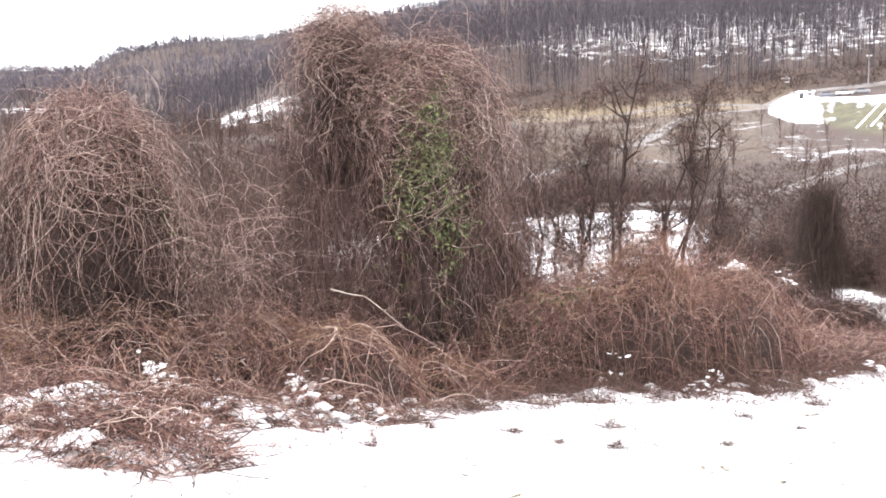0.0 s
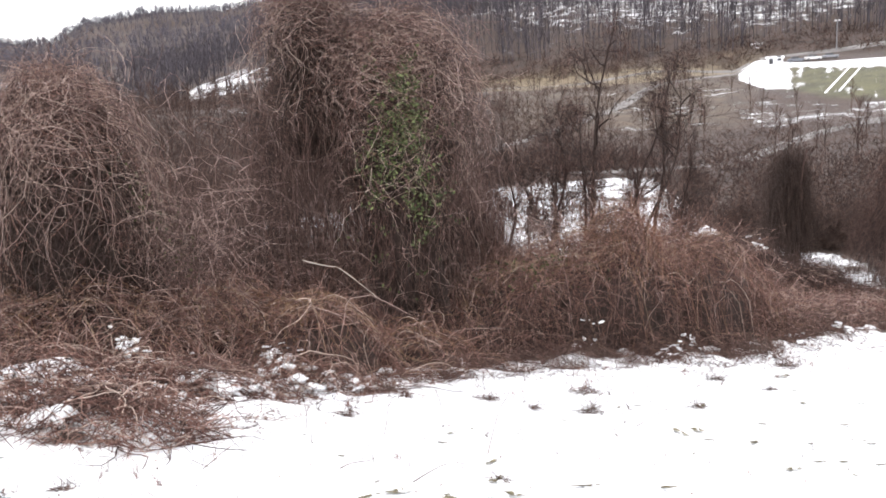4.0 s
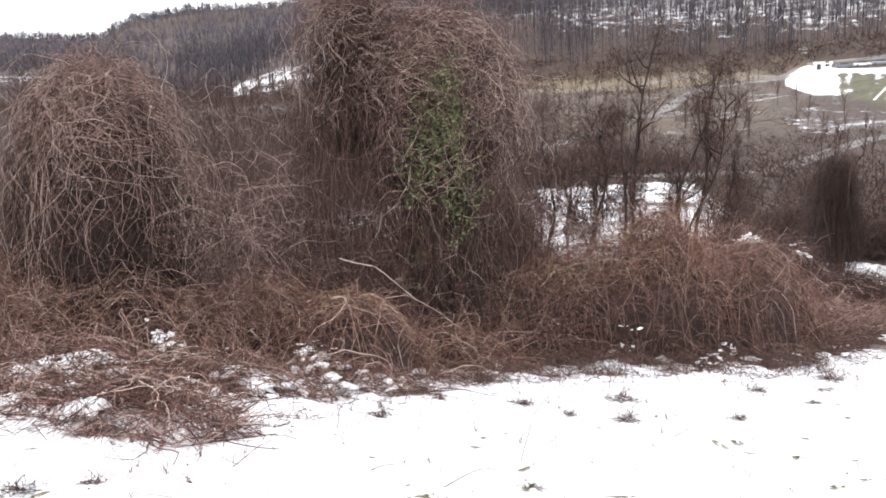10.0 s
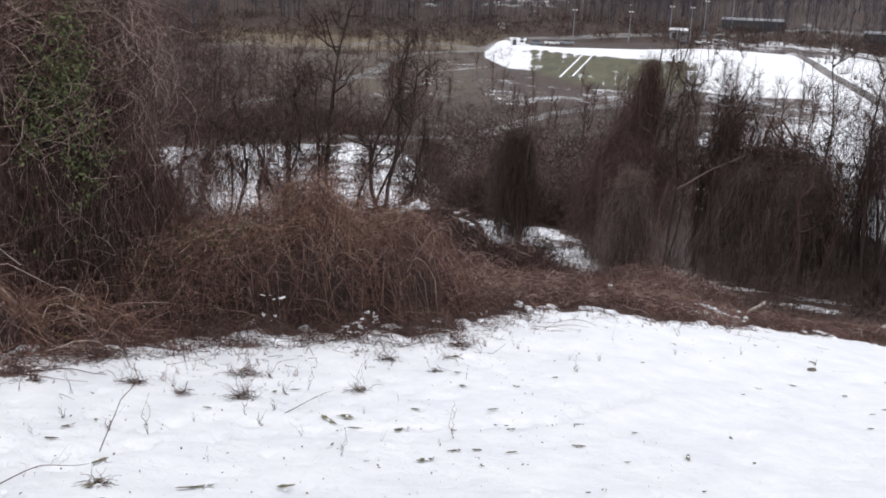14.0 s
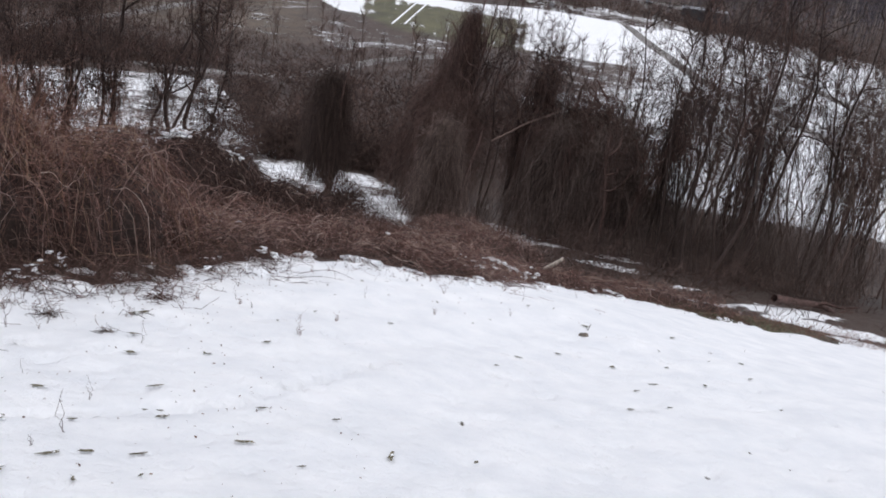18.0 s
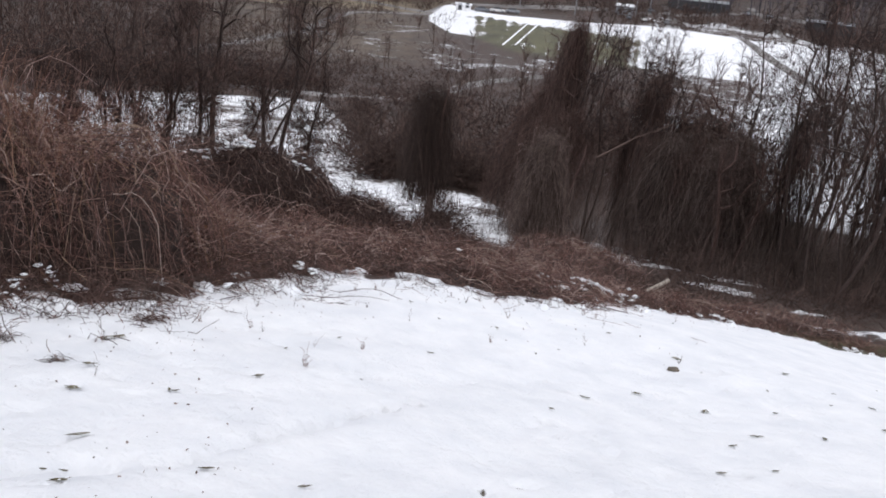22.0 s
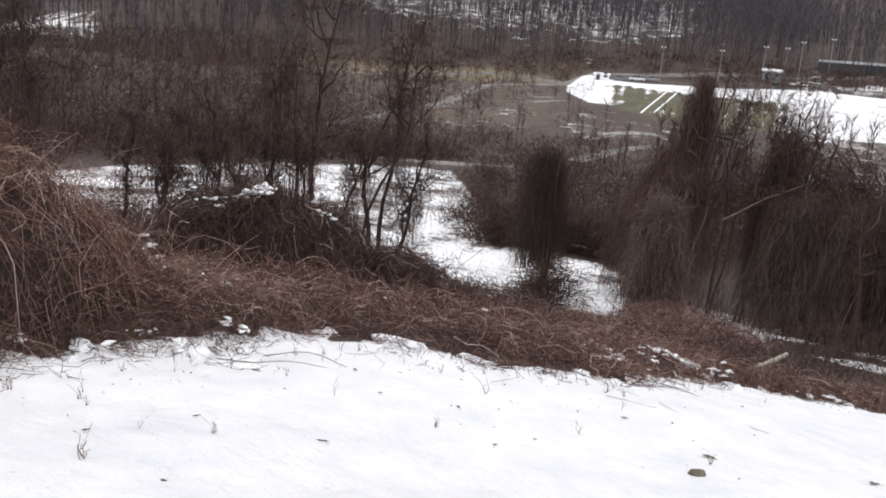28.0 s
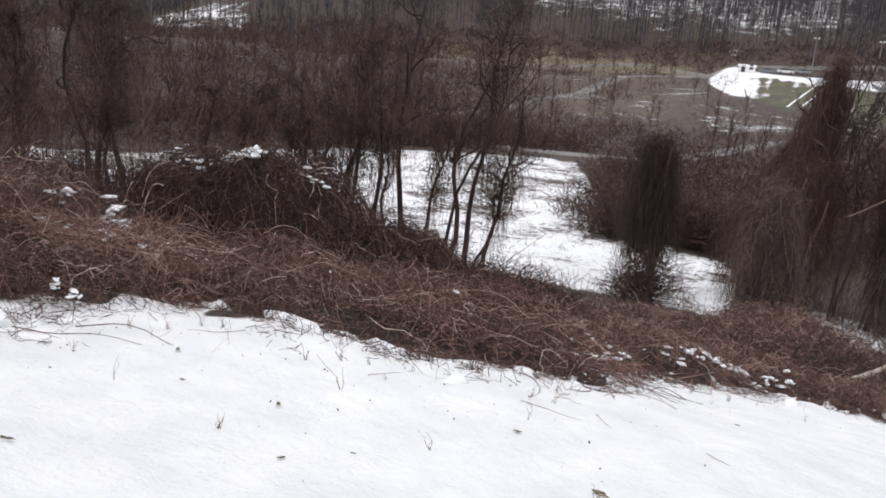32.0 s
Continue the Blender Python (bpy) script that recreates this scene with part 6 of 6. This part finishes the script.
# ---- snow caught on and along the brush ----
def snow_bits(name, label, spots):
    """Crumbs and clumps of old snow, each spot x, y, z, size."""
    rng = np.random.default_rng(len(spots))
    bm = bmesh.new()
    bmesh.ops.create_icosphere(bm, subdivisions=2, radius=1)
    B = np.array([v.co for v in bm.verts])
    F = np.array([[v.index for v in f.verts] for f in bm.faces])
    bm.free()
    V, T = [], []
    for n, (x, y, z, size) in enumerate(spots):
        w = 1 + 0.5 * lumps(B[:, 0] * 1.0, B[:, 1] + B[:, 2], 0.45, n * 0.37) + rng.normal(0, 0.10, len(B))
        a = rng.uniform(0, 6.28)
        L = B * w[:, None] * (size * rng.uniform(0.9, 2.0), size * rng.uniform(0.5, 0.9), size * rng.uniform(0.26, 0.55))
        V.append(np.stack([x + L[:, 0] * math.cos(a) - L[:, 1] * math.sin(a), y + L[:, 0] * math.sin(a) + L[:, 1] * math.cos(a), z + L[:, 2]], -1))
        T.append(F + n * len(B))
    tagged(put(name, shade_smooth(raw_mesh(name, np.concatenate(V), tris=np.concatenate(T))), M_SNOW), label, "snow", kind="stuff")


def over(top, x, y, up=0.0):
    return float(top(np.array([x]), np.array([y]))[0]) + up


def snow_sheet(top, x, y, rx, ry, turn, seed, thick=0.03, lift=0.0):
    """An irregular sheet of old snow that lies over the stems."""
    g = np.random.default_rng(seed)
    z0 = over(top, x, y)
    at = thing("snow_patch", (x, y, z0), "thin patch of old snow lying on the brush", "snow", "snow patches on the brush")
    m, rings = 36, 7
    a = np.linspace(0, 2 * np.pi, m, endpoint=False)
    edge = 1 + 0.30 * np.sin(2 * a + g.uniform(0, 6)) + 0.25 * np.sin(3 * a + g.uniform(0, 6)) + 0.2 * np.sin(5 * a + g.uniform(0, 6)) + 0.12 * np.sin(9 * a + g.uniform(0, 6)) + g.normal(0, 0.10, m)
    q = np.linspace(0.12, 1, rings)
    px, py = rx * q[:, None] * edge * np.cos(a), ry * q[:, None] * edge * np.sin(a)
    c, s = math.cos(turn), math.sin(turn)
    X, Y = x + c * px - s * py, y + s * px + c * py
    Z = top(X, Y) + lift + thick * (1 - q[:, None] ** 3) * (0.7 + 0.6 * lumps(X, Y, 0.06, seed)) - 0.05 * q[:, None] ** 6
    V = np.concatenate([np.stack([X, Y, Z], -1).reshape(-1, 3), [[x, y, over(top, x, y, lift + thick * 0.8)]]]) - np.array([x, y, z0])
    i, j = np.meshgrid(np.arange(rings - 1), np.arange(m), indexing="ij")
    Q = np.stack([i * m + j, (i + 1) * m + j, (i + 1) * m + (j + 1) % m, i * m + (j + 1) % m], -1).reshape(-1, 4)
    T = [(k, (k + 1) % m, rings * m) for k in range(m)]
    put("snow_crust", shade_smooth(raw_mesh("snow_crust", V, Q, T)), M_SNOW, at)


def brush_top(x, y):
    return np.maximum(TOP_FLATTENED(x, y), TOP_STRAW(x, y))


SHEETS = [(-2.35, 6.44, 0.30, 0.14), (-2.24, 5.69, 0.26, 0.12), (-1.0, 6.75, 0.42, 0.09),
          (-2.2, 5.1, 0.3, 0.12), (-1.75, 6.1, 0.2, 0.07), (-1.1, 6.25, 0.2, 0.06), (-2.7, 6.0, 0.2, 0.1), (-1.35, 5.75, 0.2, 0.06), (-1.9, 5.0, 0.2, 0.07), (-2.6, 5.4, 0.25, 0.1)]
for n, (x, y, rx, ry) in enumerate(SHEETS):
    snow_sheet(brush_top, x, y, rx * 0.62, ry * 0.9, rng.normal(0, 0.3), n, 0.02, -0.03)
spots = []
for cx, cy, sx, up, size, count in ((6.05, 15.55, 0.16, 0.05, 0.075, 26), (5.45, 15.5, 0.13, 0.03, 0.05, 12), (7.0, 15.3, 0.08, 0.04, 0.05, 8)):
    for _ in range(count):
        x, y = rng.normal(cx, sx), rng.normal(cy, 0.10)
        spots.append((x, y, over(TOP_MOUND, x, y, up), size * rng.uniform(0.4, 1.0)))
for cx, cy, cz, sx, sz, count in ((4.80, 14.6, -1.36, 0.10, 0.11, 26), (4.15, 14.6, -1.12, 0.13, 0.05, 18), (4.75, 12.9, -1.23, 0.10, 0.03, 8), (5.0, 11.9, -1.17, 0.12, 0.03, 12), (4.55, 11.9, -1.05, 0.10, 0.03, 8)):
    for _ in range(count):
        spots.append((rng.normal(cx, sx), rng.normal(cy, 0.06), rng.normal(cz, sz), rng.uniform(0.025, 0.075)))
snow_bits("snow_on_mound", "white clumps of snow caught on the bramble mound", spots)
spots = []
for cx, cy, rx, ry, count in ((-0.85, 6.75, 0.42, 0.2, 90), (-0.55, 6.45, 0.4, 0.12, 60), (-1.3, 6.2, 0.6, 0.3, 80), (-2.3, 5.7, 0.7, 0.3, 90), (-1.16, 7.0, 0.14, 0.08, 60), (-0.84, 7.25, 0.13, 0.05, 40), (-1.31, 6.65, 0.15, 0.07, 60), (-1.9, 6.95, 0.12, 0.06, 34), (-2.6, 6.55, 0.2, 0.08, 60), (-2.0, 6.7, 0.15, 0.07, 50), (-2.25, 6.1, 0.2, 0.07, 60)):
    for _ in range(count):
        x, y = rng.normal(cx, rx), rng.normal(cy, ry)
        spots.append((x, y, over(brush_top, x, y) - 0.05, 0.010 + 0.045 * rng.random() ** 1.6))
snow_bits("snow_in_flattened_brush", "old snow lying between the flattened stems", spots)
spots = []
for cx, cy, rx, ry, count, top in ((2.8, 8.62, 0.2, 0.05, 9, TOP_THICKET), (1.3, 8.6, 0.5, 0.08, 8, TOP_THICKET),
                                   (5.2, 12.0, 0.6, 0.2, 60, TOP_BANK), (8.5, 12.0, 2.6, 0.3, 14, TOP_BANK), (12.5, 12.8, 1.6, 0.5, 30, TOP_BANK)):
    for _ in range(count):
        x, y = rng.normal(cx, rx), rng.normal(cy, ry)
        spots.append((x, y, over(top, x, y, -0.02), 0.006 + 0.03 * rng.random() ** 2.2))
snow_bits("snow_on_brambles", "crumbs of old snow caught on the brambles", spots)
spots = []
for _ in range(230):
    x = rng.uniform(-2.6, 17)
    y = float(edge_y(x)) + rng.normal(-0.2, 0.22)
    spots.append((x, y, float(ground(x, y)) - 0.01, 0.02 + 0.10 * rng.random() ** 2.5))
for _ in range(150):
    x = rng.uniform(9.5, 15)
    y = float(edge_y(x)) + abs(rng.normal(0, 0.3)) - 0.05
    spots.append((x, y, over(TOP_BANK, x, y, -0.04), 0.012 + 0.045 * rng.random() ** 2))
snow_bits("snow_lumps_at_brush", "lumpy snow along the edge of the brush", spots)

# dead dark stems matted along the foot of the brush
g = np.random.default_rng(83)
n = 3600
x = g.uniform(0.9, 7.2, n)
y = edge_y(x) + np.abs(g.normal(0.1, 0.28, n))
P, r = curl_twigs(g, np.stack([x, y, ground(x, y) + g.uniform(0, 0.34, n) * smooth01(y - edge_y(x), -0.1, 0.5)], -1), (0.08, 0.30), 5, (0.0014, 0.0036), 0.25, 0.22, 0.12)
P[..., 2] = np.maximum(P[..., 2], ground(P[..., 0], P[..., 1]) + 0.005)
tagged(put("dead_stem_mat", tubes("dead_stem_mat", [(P, r)]), M_DARK), "dark dead stems matted along the snow edge", "brush", kind="stuff")
spots = []
for cx, cy, rx, count in ((2.35, 8.8, 0.10, 18), (3.05, 8.55, 0.16, 24), (3.6, 8.75, 0.4, 18), (4.3, 9.1, 0.4, 12), (5.3, 9.8, 0.5, 18)):
    for _ in range(count):
        if _ % 6 == 0:
            px, py, pz = rng.normal(cx, rx), rng.normal(cy, 0.10), rng.uniform(0.03, 0.36 if cx < 2.7 else 0.12)
        x, y = rng.normal(px, 0.05), rng.normal(py, 0.03)
        spots.append((x, y, float(ground(x, y)) + pz + rng.normal(0, 0.02), 0.008 + 0.022 * rng.random() ** 1.5))
snow_bits("snow_in_bramble_foot", "scraps of snow caught low in the brambles", spots)

# short broken stems that straggle out over the snow edge
n = 4200
x = rng.uniform(-1.0, 17, n)
x[::4] = rng.uniform(0.0, 4.4, len(x[::4]))
d = np.abs(rng.normal(0, 0.28, n)) * np.where(x < 4.4, 2.0, 1.0)
keep = rng.random(n) < 0.25 + 0.75 * (lumps(x, 2.5 * d, 0.33, 3) + 0.5 * lumps(x, d, 0.8, 1) > 0.15)
x, d = x[keep], d[keep]
n = len(x)
y = edge_y(x) + 0.15 - d
a, L, k = rng.uniform(0, 6.28, n), rng.uniform(0.06, 0.26, n), 5
s5 = np.linspace(0, 1, k)
X, Y = x[:, None] + (L * np.cos(a))[:, None] * s5, y[:, None] + (L * np.sin(a))[:, None] * s5
P = np.stack([X, Y, ground(X, Y) + 0.004 + (L * rng.uniform(0, 0.7, n))[:, None] * np.sin(s5 * 2.6)[None]], -1) + wander(rng, n, k, 0.03)
P[..., 2] = np.maximum(P[..., 2], ground(P[..., 0], P[..., 1]) + 0.003)
tagged(put("brush_stubble", tubes("brush_stubble", [(P, taper(n, k, 0.003, 0.0015, rng))]), M_DARK), "broken stems straggling over the snow edge", "brush", kind="stuff")

# curled dead leaves hanging in the brush
P = np.concatenate([np.stack([gx := rng.normal(cx, rx, 160), gy := rng.normal(cy, ry, 160), top(gx, gy) + rng.uniform(-0.06, 0.08, 160)], -1) for cx, cy, rx, ry, top in ((2.7, 9.5, 0.9, 0.6, TOP_THICKET), (-0.6, 7.8, 0.8, 0.4, TOP_STRAW), (6.5, 12.7, 1.2, 0.6, TOP_BANK))])
tagged(put("dead_leaves", leaves("dead_leaves", rng, P, rng.normal(0, 1, (len(P), 3)), (0.02, 0.05)), M_LEAF), "curled brown leaves caught in the brambles", "leaves", kind="stuff")

# tall pale grass and green sprigs on the bramble thicket
g = np.random.default_rng(77)
base = np.stack([gx := g.normal(3.02, 0.20, 260), gy := g.normal(9.75, 0.2, 260), TOP_THICKET(gx, gy) - 0.4], -1)
P, r = shrubs(g, base, (0.45, 0.85), 1, 0.0034, 0.22, 6)
tagged(put("tall_dry_grass", tubes("tall_dry_grass", [(P, r)]), M_RUST), "pale dry grass standing in the brambles", "grass", kind="stuff")
P = np.stack([gx := g.normal(1.9, 0.35, 260), gy := g.normal(9.35, 0.15, 260), TOP_THICKET(gx, gy) + g.uniform(-0.02, 0.12, 260)], -1)
tagged(put("green_sprigs", leaves("green_sprigs", g, P, g.normal(0, 1, (260, 3)), (0.02, 0.045)), M_GREEN), "small green leaves on the brambles", "leaves", kind="stuff")


# broken pale canes heaped over a hollow at the snow edge
g = np.random.default_rng(88)
n, k = 240, 12
th = meander(g, n, k, 2.4, 0.45)
L = g.uniform(0.2, 0.6, n)
x0, y0 = g.normal(5.0, 0.5, n), g.normal(10.35, 0.32, n)
X, Y = x0[:, None] + np.cumsum(np.cos(th), 1) * (L / k)[:, None], y0[:, None] + np.cumsum(np.sin(th), 1) * (L / k)[:, None] * 0.6
Z = ground(X, Y) + g.uniform(0.02, 0.42, n)[:, None] + (0.25 * L * g.random(n))[:, None] * np.sin(np.linspace(0, np.pi, k)) + drift(g, n, k, 0.06)
Z = np.maximum(Z, ground(X, Y) + 0.01)
tagged(put("cane_heap", tubes("cane_heap", [(np.stack([X, Y, Z], -1), g.uniform(0.0016, 0.0034, n)[:, None] * np.linspace(1, 0.6, k))], 4), M_TAN), "heap of broken pale canes at the snow edge", "brush", kind="stuff")


# low dead grass and stems where the brush thins out down the slope
g = np.random.default_rng(91)
n = 900
x = g.uniform(9, 22, n)
y = edge_y(x) + g.uniform(-0.1, 3.4, n)
P, r = shrubs(g, np.stack([x, y, ground(x, y)], -1), (0.08, 0.4), 5, 0.0045, 0.9, 4)
tagged(put("slope_stubble", tubes("slope_stubble", [(P, r)]), M_RED), "low dead stems and grass on the bare slope", "brush", kind="stuff")
x, y = g.normal(17.4, 1.0, 2600), g.normal(13.0, 0.7, 2600)
P, r = shrubs(g, np.stack([x, y, ground(x, y)], -1), (0.04, 0.14), 2, 0.0035, 0.6, 3)
tagged(put("green_grass", tubes("green_grass", [(P, r)]), M_GREEN), "patch of short green grass free of snow", "grass", kind="stuff")


# tufts of dead stems straggling out of the brush on to the snow
g = np.random.default_rng(95)
n = 330
x = np.where(np.arange(n) % 3, g.uniform(-0.6, 13, n), g.uniform(0, 3.4, n))
y = edge_y(x) - np.abs(g.normal(0, 0.42, n)) + 0.12
tufts = np.repeat(np.stack([x, y], -1), 11, 0) + g.normal(0, 0.06, (n * 11, 2)) * (1.6, 0.8)
P, r = curl_twigs(g, np.stack([tufts[:, 0], tufts[:, 1], ground(tufts[:, 0], tufts[:, 1]) + 0.01], -1), (0.05, 0.18), 4, (0.0012, 0.0030), 0.2, 0.16, 0.10)
P[..., 2] = np.maximum(P[..., 2], ground(P[..., 0], P[..., 1]) + 0.004)
tagged(put("edge_sprigs", tubes("edge_sprigs", [(P, r)]), M_DARK), "sprigs of dead stems lying out on the snow", "brush", kind="stuff")
